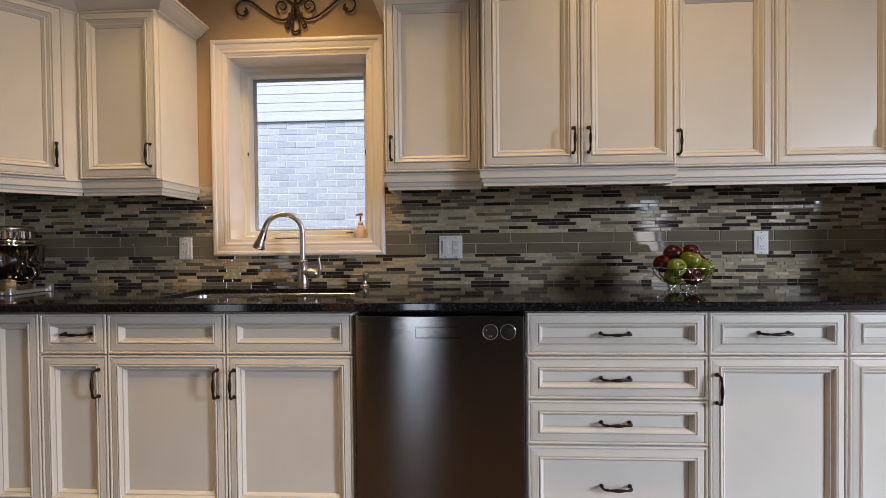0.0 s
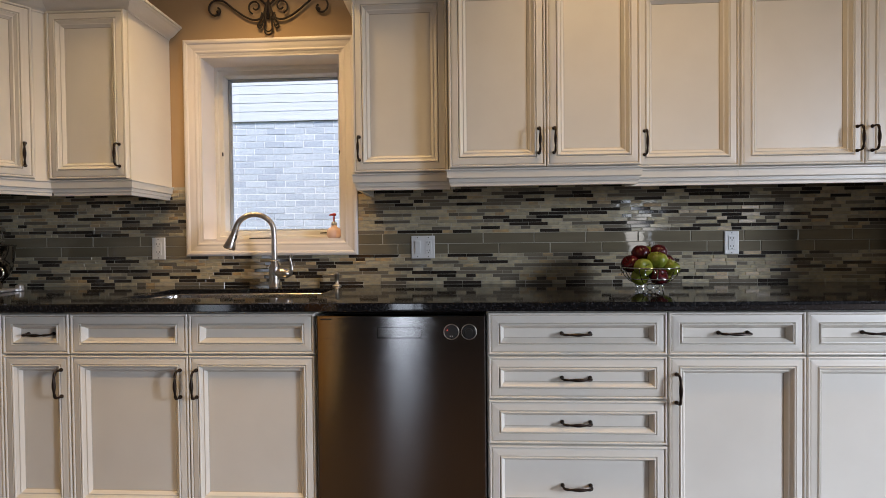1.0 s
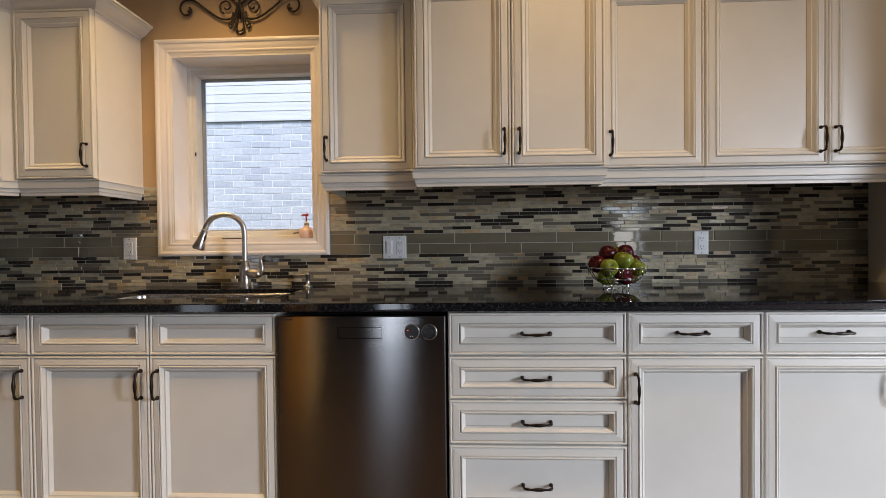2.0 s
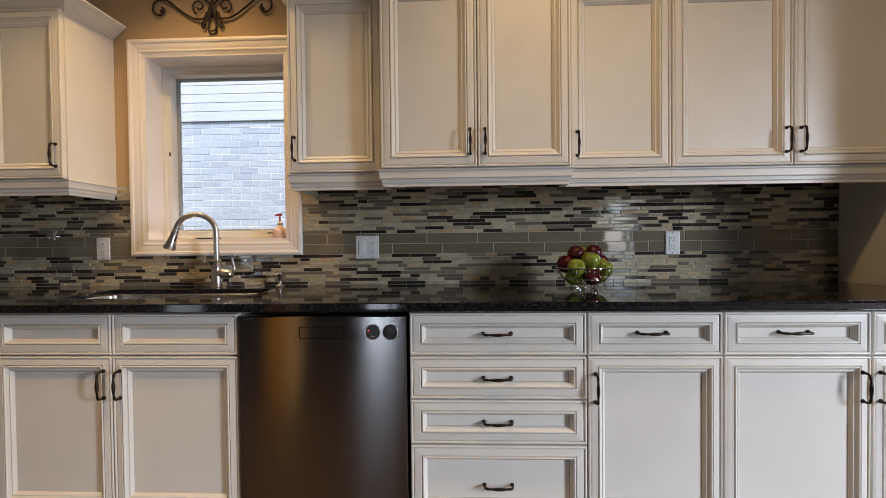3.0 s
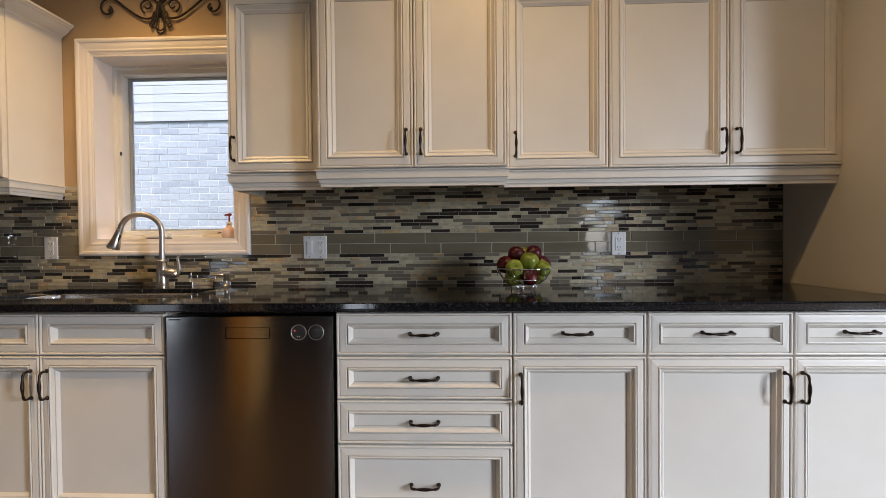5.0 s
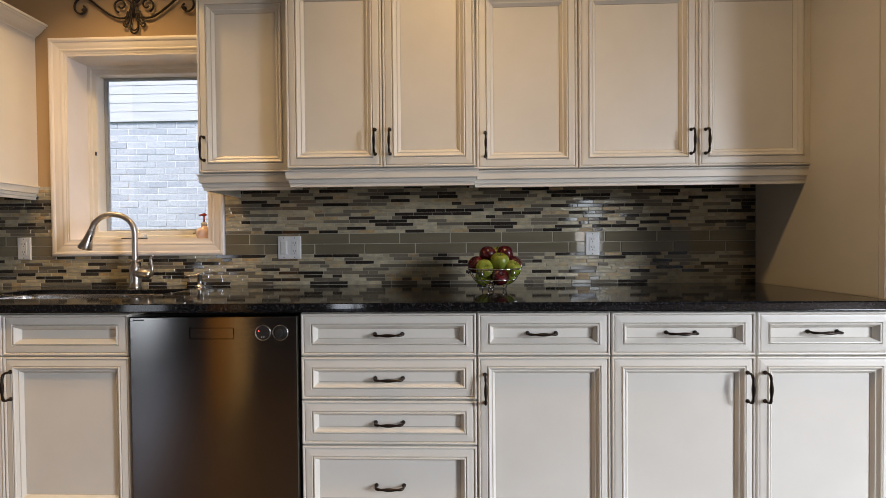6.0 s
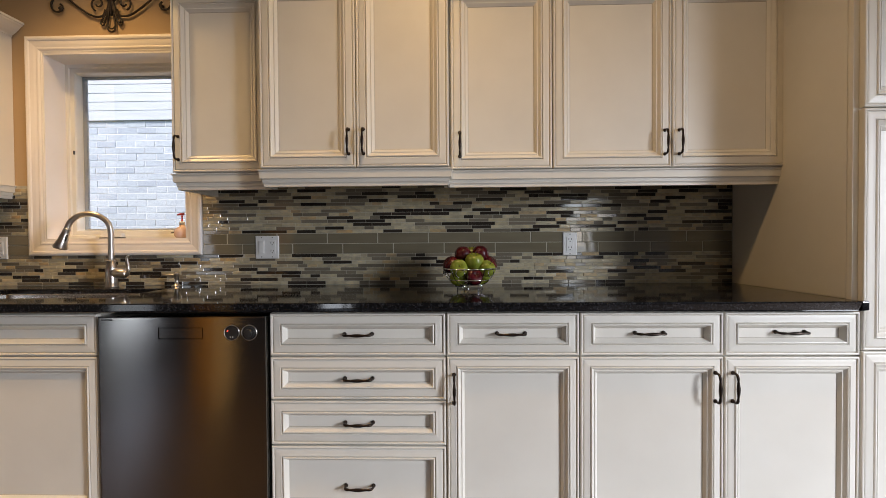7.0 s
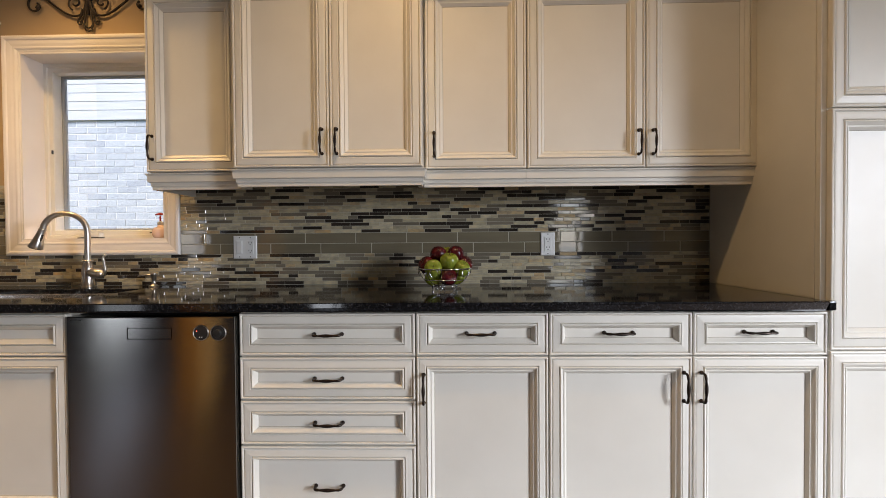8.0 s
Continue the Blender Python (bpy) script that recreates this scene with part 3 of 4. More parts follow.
base(2.1480, 2.5960, [("drawer", 2.1505, 2.5925, *WZ, 2.376, 0.806, False), ("door", 2.1505, 2.5925, *DZ, 2.176, 0.624, True)], "cream painted base cabinet with one drawer and door")

# ---- tall pantry ----
TX = 2.580
tall = thing("pantry_cabinet", (2.9, -0.3, 0), "tall cream painted pantry cabinet with stacked doors", "cabinet")
part("body", boxed(TX, 3.30, -0.6035, -0.0005, KICK, 2.30), PAINT, tall)
part("toe_kick", boxed(2.60, 3.28, -0.54, -0.1, 0, KICK - 0.0005), PAINT, tall)
part("side_panel", boxed(TX - 0.004, TX - 0.0005, -0.585, -0.003, BASE_TOP + 0.034, 2.30), PAINT, tall)
for z0, z1 in ((0.170, 0.744), (0.748, 1.5495), (1.5535, 2.25)):
    front("door", 2.5985, 3.05, z0, z1, -0.605, tall)

# ---- countertop, sink ----
TOP, SLAB = 0.915, 0.031
SX0, SX1, SY0, SY1 = -0.82, -0.06, -0.49, -0.17
EDGE = -0.648
bm = bmesh.new()
xs, ys = [WX0 + 0.002, -1.33, SX0, SX1, 2.5740], [EDGE, SY0, SY1, -0.002]
grid = {}
for i, x in enumerate(xs):
    for j, y in enumerate(ys):
        grid[i, j] = bm.verts.new((x, y, TOP))
fs = [bm.faces.new((grid[i, j], grid[i + 1, j], grid[i + 1, j + 1], grid[i, j + 1])) for i in range(4) for j in range(3) if (i, j) != (2, 1)]
c1, c2 = bm.verts.new((2.598, EDGE, TOP)), bm.verts.new((2.598, -0.6285, TOP))
c3 = bm.verts.new((2.5740, -0.6285, TOP))
fs.append(bm.faces.new((grid[4, 0], c1, c2, c3)))
ext = bmesh.ops.extrude_face_region(bm, geom=fs)
bmesh.ops.translate(bm, verts=[v for v in ext["geom"] if isinstance(v, bmesh.types.BMVert)], vec=(0, 0, -SLAB))
counter = solid("countertop", bm, GRANITE, "polished black granite countertop with fine grey flecks", "countertop")
bv = counter.modifiers.new("edge", "BEVEL")
bv.width, bv.segments, bv.limit_method, bv.angle_limit = 0.004, 3, "ANGLE", radians(50)

sink = thing("sink", ((SX0 + SX1) / 2, (SY0 + SY1) / 2, 0.66), "undermount stainless steel kitchen sink", "sink")
bm = bmesh.new()


def round_rect(x0, x1, y0, y1, r, z, n=5):
    pts = []
    for cx, cy, a0 in ((x1 - r, y1 - r, 0), (x0 + r, y1 - r, 90), (x0 + r, y0 + r, 180), (x1 - r, y0 + r, 270)):
        for k in range(n + 1):
            a = radians(a0 + 90 * k / n)
            pts.append((cx + r * math.cos(a), cy + r * math.sin(a), z))
    return pts


zt = TOP - 0.021
loops(bm, [round_rect(SX0 + i, SX1 - i, SY0 + i, SY1 - i, rr, z) for i, rr, z in ((0.0006, 0.003, zt), (0.007, 0.012, zt), (0.010, 0.030, zt - 0.004), (0.020, 0.040, 0.70), (0.055, 0.040, 0.682))], True, False, True)
part("basin", bm, SINK_STEEL, sink, smooth=False)
bm = bmesh.new()
lathe(bm, -0.44, -0.33, [(0.045, 0.683), (0.043, 0.687), (0.03, 0.685), (0.01, 0.684)], 20)
part("drain", bm, CHROME, sink, smooth=True)

# ---- dishwasher ----
DX0, DX1 = 0.0125, 0.5975
dw = thing("dishwasher", (0.305, -0.3, 0), "brushed stainless steel built-in dishwasher", "dishwasher")
part("tub", boxed(DX0 + 0.004, DX1 - 0.004, -0.585, -0.03, 0.02, 0.868), DARK_GAP, dw, "dark casing")
bm = bmesh.new()
HX0, HX1, HZ0, HZ1 = 0.224, 0.381, 0.790, 0.831
dy = -0.632
steps = [(0.0, 0.045), (0.0, 0.004), (0.001, 0.001), (0.004, 0.0)]
loops(bm, [rect_ring(DX0, DX1, 0.12, 0.868, dy + d, i) for i, d in steps], True, True, False)
o = [bm.verts.new(p) for p in rect_ring(DX0, DX1, 0.12, 0.868, dy, 0.004)]
h = [bm.verts.new(p) for p in rect_ring(HX0, HX1, HZ0, HZ1, dy, 0.0)]
for i in range(4):
    j = (i + 1) % 4
    bm.faces.new((o[i], o[j], h[j], h[i]))
bmesh.ops.remove_doubles(bm, verts=bm.verts, dist=0.0001)
loops(bm, [rect_ring(HX0, HX1, HZ0, HZ1, dy + d, i) for i, d in ((0.0, 0.0), (0.0006, 0.006), (0.0030, 0.006), (0.0034, 0.0008))], True, False, True)
ddoor = part("door", bm, STEEL, dw)
part("toe_panel", boxed(DX0, DX1, -0.56, -0.50, 0.02, 0.115), STEEL, dw)
for kx, nm in ((0.4815, "display"), (0.5420, "control_knob")):
    bm = bmesh.new()
    n = 24
    rings = [[(kx + r * math.cos(2 * math.pi * i / n), dy - d, 0.8125 + r * math.sin(2 * math.pi * i / n)) for i in range(n)]
             for r, d in ((0.0272, 0.0001), (0.0272, 0.0024), (0.0262, 0.0034), (0.0250, 0.0034), (0.0245, 0.0020))]
    loops(bm, rings, True, True, False)
    ring = part(nm, bm, NICKEL, ddoor, "chrome ringed round dial", smooth=True)
    bm = bmesh.new()
    rr = [(0.0244, 0.0016), (0.0240, 0.0022), (0.0100, 0.0022)] if nm == "display" else [(0.0244, 0.0016), (0.022, 0.0030), (0.0135, 0.0034), (0.0130, 0.012), (0.0118, 0.0135), (0.006, 0.0138)]
    loops(bm, [[(kx + r * math.cos(2 * math.pi * i / n), dy - d, 0.8125 + r * math.sin(2 * math.pi * i / n)) for i in range(n)] for r, d in rr], True, True, True)
    part(nm + "_face", bm, DARK_PLASTIC, dw, "glossy dark dial face")
for k, (lx, lz) in enumerate(((-0.0135, 0.006), (-0.004, -0.0145), (0.004, -0.0145))):
    part("led", boxed(0.4815 + lx - 0.0015, 0.4815 + lx + 0.0015, dy - 0.0027, dy - 0.0021, 0.8125 + lz - 0.0014, 0.8125 + lz + 0.0014), WHITE_PLASTIC if k else RED_LED, dw, "" if k else "small red indicator light")
part("badge", boxed(0.026, 0.066, dy - 0.0006, dy - 0.0001, 0.8545, 0.8590), DARK_PLASTIC, dw, "small dark maker's plate")

# ---- faucet and soap dispenser ----
FX, FYY = -0.372, -0.105
faucet = thing("faucet", (FX, FYY, TOP), "brushed nickel pull-down gooseneck kitchen faucet", "faucet")
bm = bmesh.new()
lathe(bm, FX, FYY, [(0.0265, TOP), (0.0265, TOP + 0.005), (0.0240, TOP + 0.008), (0.0235, TOP + 0.040), (0.0245, TOP + 0.070), (0.0240, TOP + 0.088), (0.0205, TOP + 0.104), (0.0165, TOP + 0.116), (0.0150, TOP + 0.122)], 24)
part("body", bm, NICKEL, faucet, smooth=True)
bm = bmesh.new()
lathe(bm, FX, FYY, [(0.0150, TOP + 0.121), (0.0215, TOP + 0.123), (0.0215, TOP + 0.128), (0.0150, TOP + 0.130)], 24)
part("collar", bm, NICKEL, faucet, smooth=True)
bm = bmesh.new()
arc = [(FX, FYY, TOP + 0.12), (FX, FYY, TOP + 0.20), (FX, FYY, TOP + 0.258)]
R = 0.083
ux, uy = -0.93, -0.36
for k in range(1, 10):
    a = radians(180 - k * 19)
    s = R + R * math.cos(a)
    arc.append((FX + ux * s, FYY + uy * s, TOP + 0.263 + R * math.sin(a)))
tube(bm, spline(arc, 4), 0.0125, 14)
part("neck", bm, NICKEL, faucet, smooth=True)
bm = bmesh.new()
end = Vector(arc[-1])
dirn = (Vector(arc[-1]) - Vector(arc[-2])).normalized()
tube(bm, [end, end + dirn * 0.004, end + dirn * 0.006, end + dirn * 0.03, end + dirn * 0.06, end + dirn * 0.088, end + dirn * 0.094], [0.0135, 0.0145, 0.0140, 0.0160, 0.0205, 0.0270, 0.0255], 18)
head = part("spray_head", bm, NICKEL, faucet, smooth=True)
bm = bmesh.new()
tube(bm, [end + dirn * 0.0935, end + dirn * 0.0965], [0.022, 0.021], 16)
part("nozzle", bm, DARK_PLASTIC, head, "dark nozzle ring")
bm = bmesh.new()
sd = Vector((0.93, 0.36, 0))
q = end + dirn * 0.045 + Vector((0.016, -0.006, 0))
tube(bm, [q - dirn * 0.016, q, q + dirn * 0.016], [0.004, 0.0055, 0.004], 8)
part("spray_button", bm, DARK_PLASTIC, head, smooth=True)
bm = bmesh.new()
hz = TOP + 0.066
tube(bm, [(FX + 0.006, FYY, hz + 0.004), (FX + 0.035, FYY, hz + 0.002), (FX + 0.056, FYY, hz - 0.001), (FX + 0.069, FYY, hz - 0.003), (FX + 0.075, FYY, hz - 0.004)], [0.0225, 0.0235, 0.0225, 0.0175, 0.010], 18)
part("valve", bm, NICKEL, faucet, smooth=True)
bm = bmesh.new()
tube(bm, spline([(FX + 0.060, FYY, hz - 0.010), (FX + 0.078, FYY - 0.004, hz - 0.004), (FX + 0.086, FYY - 0.006, hz + 0.018), (FX + 0.083, FYY - 0.006, hz + 0.048), (FX + 0.079, FYY - 0.006, hz + 0.072), (FX + 0.090, FYY - 0.006, hz + 0.088)], 5),
     [0.0090] * 6 + [0.0076] * 8 + [0.0062] * 8 + [0.0054] * 4, 10)
part("lever", bm, NICKEL, faucet, smooth=True)

SDX, SDY = -0.081, -0.075
disp = thing("soap_dispenser", (SDX, SDY, TOP), "brushed nickel counter soap dispenser pump", "soap dispenser")
bm = bmesh.new()
lathe(bm, SDX, SDY, [(0.021, TOP), (0.021, TOP + 0.005), (0.012, TOP + 0.009), (0.0085, TOP + 0.014), (0.0085, TOP + 0.034), (0.0105, TOP + 0.037), (0.0110, TOP + 0.056), (0.0125, TOP + 0.058), (0.0120, TOP + 0.064), (0.006, TOP + 0.066)], 20)
part("body", bm, NICKEL, disp, smooth=True)
bm = bmesh.new()
tube(bm, [(SDX + 0.010, SDY, TOP + 0.0555), (SDX + 0.006, SDY, TOP + 0.0555), (SDX - 0.026, SDY - 0.008, TOP + 0.0545), (SDX - 0.058, SDY - 0.016, TOP + 0.0530), (SDX - 0.064, SDY - 0.017, TOP + 0.0490)], [0.004, 0.0075, 0.0046, 0.0040, 0.0032], 10)
part("spout", bm, NICKEL, disp, smooth=True)

# ---- soap bottle on the sill ----
BX, BY, BZ = -0.128, 0.045, OZ0 + 0.0105
bottle = thing("soap_bottle", (BX, BY, BZ), "clear pump bottle of pink hand soap on the window sill", "soap bottle")
bm = bmesh.new()
lathe(bm, BX, BY, [(0.024, BZ), (0.030, BZ + 0.003), (0.0355, BZ + 0.014), (0.0365, BZ + 0.026), (0.0345, BZ + 0.040), (0.027, BZ + 0.051), (0.015, BZ + 0.056), (0.0125, BZ + 0.066)], 24)
part("body", bm, PINK_SOAP, bottle, smooth=True)
bm = bmesh.new()
lathe(bm, BX, BY, [(0.013, BZ + 0.0655), (0.0135, BZ + 0.078), (0.009, BZ + 0.082), (0.005, BZ + 0.084)], 16)
part("collar", bm, WHITE_PLASTIC, bottle, smooth=True)
bm = bmesh.new()
tube(bm, [(BX, BY, BZ + 0.083), (BX, BY, BZ + 0.112)], 0.0042, 10)
tube(bm, [(BX + 0.010, BY, BZ + 0.118), (BX + 0.004, BY, BZ + 0.120), (BX - 0.012, BY, BZ + 0.119), (BX - 0.024, BY - 0.002, BZ + 0.116)], [0.006, 0.0075, 0.0055, 0.0035], 10)
part("pump", bm, RED_PLASTIC, bottle, "red pump head", smooth=True)

# ---- wall plates ----
def plate(x0, x1, z0, z1, items, label):
    t = thing("wall_plate", ((x0 + x1) / 2, -0.008, (z0 + z1) / 2), label, "outlet", "outlets and switches")
    bm = bmesh.new()
    loops(bm, [rect_ring(x0, x1, z0, z1, y, i) for y, i in ((-0.0085, 0), (-0.0125, 0.0), (-0.0145, 0.002), (-0.0150, 0.005))], True, True, True)
    part("cover", bm, WHITE_PLASTIC, t)
    for kind, cx in items:
        zc = (z0 + z1) / 2
        bm = bmesh.new()
        loops(bm, [rect_ring(cx - 0.0165, cx + 0.0165, zc - 0.0335, zc + 0.0335, y, i) for y, i in ((-0.0149, 0), (-0.0166, 0.0006), (-0.0170, 0.0015))], True, True, True)
        insert = part("rocker" if kind == "switch" else "receptacle", bm, WHITE_PLASTIC, t)
        if kind == "switch":
            bm = bmesh.new()
            loops(bm, [rect_ring(cx - 0.013, cx + 0.013, zc - 0.030, zc + 0.030, y, i) for y, i in ((-0.0169, 0), (-0.0200, 0.0012))], True, True, True)
            part("paddle", bm, WHITE_PLASTIC, insert)
        else:
            for sz in (-0.0195, 0.0195):
                for sx in (-0.0065, 0.0065):
                    part("slot", boxed(cx + sx - 0.0012, cx + sx + 0.0012, -0.0173, -0.0168, zc + sz - 0.001, zc + sz + 0.007), DARK_PLASTIC, insert)
                part("slot", boxed(cx - 0.0022, cx + 0.0022, -0.0173, -0.0168, zc + sz - 0.0095, zc + sz - 0.0052), DARK_PLASTIC, insert)
            part("slot", boxed(cx - 0.006, cx + 0.006, -0.0173, -0.0168, zc - 0.0032, zc + 0.0032), WHITE_PLASTIC, insert)
        for sz in (-0.047, 0.047):
            part("screw", boxed(cx - 0.0022, cx + 0.0022, -0.0156, -0.0148, zc + sz - 0.0022, zc + sz + 0.0022), DARK_GAP, t)
    return t


plate(-1.043, -0.975, 1.049, 1.160, [("outlet", -1.009)], "white single wall outlet on the tiled backsplash")
plate(0.273, 0.388, 1.043, 1.154, [("switch", 0.304), ("outlet", 0.357)], "white double plate with rocker switch and outlet")
plate(1.768, 1.836, 1.050, 1.160, [("outlet", 1.802)], "white single wall outlet on the tiled backsplash")

# ---- wrought iron scroll above the window ----
SCX, SCZ = -0.426, 2.158
scroll = thing("wall_scroll", (SCX, -0.01, SCZ), "dark wrought iron scroll ornament hung above the window", "wall ornament")


def spiral(cx, cz, r0, r1, a0, a1, n=22):
    return [(cx + (r0 + (r1 - r0) * k / n) * math.cos(radians(a0 + (a1 - a0) * k / n)), -0.012, cz + (r0 + (r1 - r0) * k / n) * math.sin(radians(a0 + (a1 - a0) * k / n))) for k in range(n + 1)]


def iron(name, pts, r=0.0042):
    bm = bmesh.new()
    tube(bm, pts, r * 1.25, 7)
    return part(name, bm, IRON, scroll, smooth=True)


for s in (-1, 1):
    def mir(pts):
        return [(SCX + s * px_, py_, pz_) for px_, py_, pz_ in pts]
    # outer arm that ends in a curl
    arm = spline([(0.030, -0.012, SCZ + 0.110), (0.040, -0.012, SCZ + 0.082), (0.075, -0.012, SCZ + 0.077), (0.115, -0.012, SCZ + 0.092), (0.170, -0.012, SCZ + 0.130), (0.225, -0.012, SCZ + 0.172), (0.270, -0.012, SCZ + 0.178)], 6)
    iron("arm", mir([tuple(p) for p in arm]), 0.0040)
    iron("curl", mir(spiral(0.262, SCZ + 0.132, 0.046, 0.012, 80, -230)), 0.0038)
    iron("bud", mir([(0.244, -0.012, SCZ + 0.128), (0.252, -0.012, SCZ + 0.120), (0.258, -0.012, SCZ + 0.116)]), 0.0070)
    iron("curl", mir(spiral(0.066, SCZ + 0.140, 0.036, 0.010, -70, 330)), 0.0034)
    iron("petal", mir([tuple(p) for p in spline([(0.008, -0.012, SCZ + 0.160), (0.026, -0.012, SCZ + 0.095), (0.049, -0.012, SCZ + 0.058), (0.053, -0.012, SCZ + 0.043), (0.044, -0.012, SCZ + 0.034), (0.034, -0.012, SCZ + 0.044), (0.018, -0.012, SCZ + 0.100), (0.006, -0.012, SCZ + 0.150)], 5)]), 0.0030)
    iron("petal_tip", mir([tuple(p) for p in spline([(0.050, -0.012, SCZ + 0.057), (0.040, -0.012, SCZ + 0.046), (0.033, -0.012, SCZ + 0.053)], 4)]), 0.0026)
    iron("centre_leaf", mir([tuple(p) for p in spline([(0.004, -0.012, SCZ + 0.160), (0.013, -0.012, SCZ + 0.085), (0.020, -0.012, SCZ + 0.032), (0.015, -0.012, SCZ + 0.009), (0.0, -0.012, SCZ + 0.001)], 5)]), 0.0032)
    iron("leaf_tip", mir([tuple(p) for p in spline([(0.018, -0.012, SCZ + 0.030), (0.010, -0.012, SCZ + 0.020), (0.0, -0.012, SCZ + 0.017)], 4)]), 0.0026)
    iron("upper_arm", mir([tuple(p) for p in spline([(0.010, -0.012, SCZ + 0.15), (0.07, -0.012, SCZ + 0.20), (0.14, -0.012, SCZ + 0.21), (0.18, -0.012, SCZ + 0.25), (0.15, -0.012, SCZ + 0.28), (0.12, -0.012, SCZ + 0.26)], 6)]), 0.0045)
iron("stem", [(SCX, -0.012, SCZ + 0.08), (SCX, -0.012, SCZ + 0.20), (SCX, -0.012, SCZ + 0.30)], 0.0045)

# ---- fruit basket ----
KX, KY = 1.310, -0.262
basket = thing("fruit_basket", (KX, KY, TOP), "chrome wire fruit basket standing on the countertop", "fruit basket")


def hoop(r, z, w, cx=KX, cy=KY, n=40):
    bm = bmesh.new()
    m = 8
    vs = [[bm.verts.new((cx + (r + w * math.cos(2 * math.pi * k / m)) * math.cos(2 * math.pi * i / n), cy + (r + w * math.cos(2 * math.pi * k / m)) * math.sin(2 * math.pi * i / n), z + w * math.sin(2 * math.pi * k / m))) for k in range(m)] for i in range(n)]
    for i in range(n):
        for k in range(m):
            bm.faces.new((vs[i][k], vs[(i + 1) % n][k], vs[(i + 1) % n][(k + 1) % m], vs[i][(k + 1) % m]))
    return bm


part("rim", hoop(0.113, 1.006, 0.0032), CHROME, basket, smooth=True)
part("hoop", hoop(0.089, 0.960, 0.0024), CHROME, basket, smooth=True)
part("base_ring", hoop(0.058, 0.940, 0.0022), CHROME, basket, smooth=True)
for k in range(10):
    a = 2 * math.pi * k / 10 + 0.2
    ca, sa = math.cos(a), math.sin(a)
    bm = bmesh.new()
    tube(bm, spline([(KX + r * ca, KY + r * sa, z) for r, z in ((0.113, 1.006), (0.106, 0.985), (0.089, 0.960), (0.068, 0.944), (0.040, 0.940), (0.0, 0.938))], 4), 0.0019, 6)
    part("wire", bm, CHROME, basket, smooth=True)
for k in range(5):
    a = 2 * math.pi * k / 5 + 0.55
    c, sn = math.cos(a), math.sin(a)
    bm = bmesh.new()
    tube(bm, [(KX + 0.1105 * c + 0.019 * math.cos(u) * -sn, KY + 0.1105 * sn + 0.019 * math.cos(u) * c, 0.990 + 0.017 * math.sin(u)) for u in [math.pi * j / 8 * 1.5 - 0.4 for j in range(9)]], 0.0018, 6)
    part("scroll", bm, CHROME, basket, smooth=True)
    bm = bmesh.new()
    ax = 0.052
    tube(bm, [(KX + ax * c + 0.0115 * math.cos(u) * -sn, KY + ax * sn + 0.0115 * math.cos(u) * c, TOP + 0.0135 + 0.0115 * math.sin(u)) for u in [2 * math.pi * j / 14 for j in range(15)]], 0.0019, 6)
    part("foot", bm, CHROME, basket, smooth=True)


def apple_mesh(name, material):
    bm = bmesh.new()
    prof = []
    n = 14
    for k in range(n + 1):
        u = math.pi * k / n
        r = 0.0365 * (math.sin(u) ** 0.9) * (1.0 + 0.07 * math.cos(u))
        z = 0.0345 * math.cos(u) - 0.010 * math.exp(-((u) / 0.33) ** 2) + 0.007 * math.exp(-((u - math.pi) / 0.30) ** 2)
        prof.append((max(r, 0.0006), z))
    m = 22
    rings = [[(r * (1 + 0.018 * math.cos(5 * t + 0.7)) * math.cos(t), r * (1 + 0.018 * math.cos(5 * t + 0.7)) * math.sin(t), z) for t in [2 * math.pi * i / m for i in range(m)]] for r, z in prof]
    loops(bm, rings, True, True, True)
    return finish(name, bm, material, True)


RED_MESH, GREEN_MESH = apple_mesh("red_apple", APPLE_RED), apple_mesh("green_apple", APPLE_GREEN)
bm = bmesh.new()
tube(bm, spline([(0, 0, 0.022), (0.001, 0, 0.034), (0.004, 0.001, 0.043)], 3), 0.0013, 6)
STEM_MESH = finish("stem", bm, STEM, True)
# (red?, dx, dy, z, tilts, size)
APPLES = [(1, -0.076, 0.005, 1.020, 30, -50, 1.02), (1, -0.028, 0.020, 1.062, -40, 20, 1.02), (0, 0.012, 0.050, 1.064, 10, 10, 0.98), (1, 0.046, 0.018, 1.066, -70, 25, 0.98),
          (0, 0.018, -0.030, 1.036, 15, 5, 1.08), (0, -0.047, -0.048, 1.008, 70, 10, 1.02), (1, 0.083, 0.018, 1.022, 20, 50, 0.98), (0, 0.070, -0.036, 1.006, 25, 30, 0.98),
          (0, -0.050, -0.022, 0.968, 100, 0, 0.95), (1, 0.016, -0.046, 0.972, 60, 30, 1.0), (0, 0.052, -0.008, 0.972, 120, 20, 0.93), (1, -0.010, 0.050, 0.985, 0, 0, 1.0), (0, -0.045, 0.060, 1.020, 0, 20, 0.98)]
for red, dx, dyy, z, ta, tb, sc in APPLES:
    ob = new("apple", RED_MESH if red else GREEN_MESH)
    ob.matrix_basis = pose(KX + dx, KY + dyy, z, ta, tb, 40 * dx) @ Matrix.Scale(sc, 4)
    tagged(ob, "shiny dark red apple in the wire basket" if red else "shiny yellow-green apple in the wire basket", "apple", "apples in the basket")
    st = new("stem", STEM_MESH)
    st.parent = ob

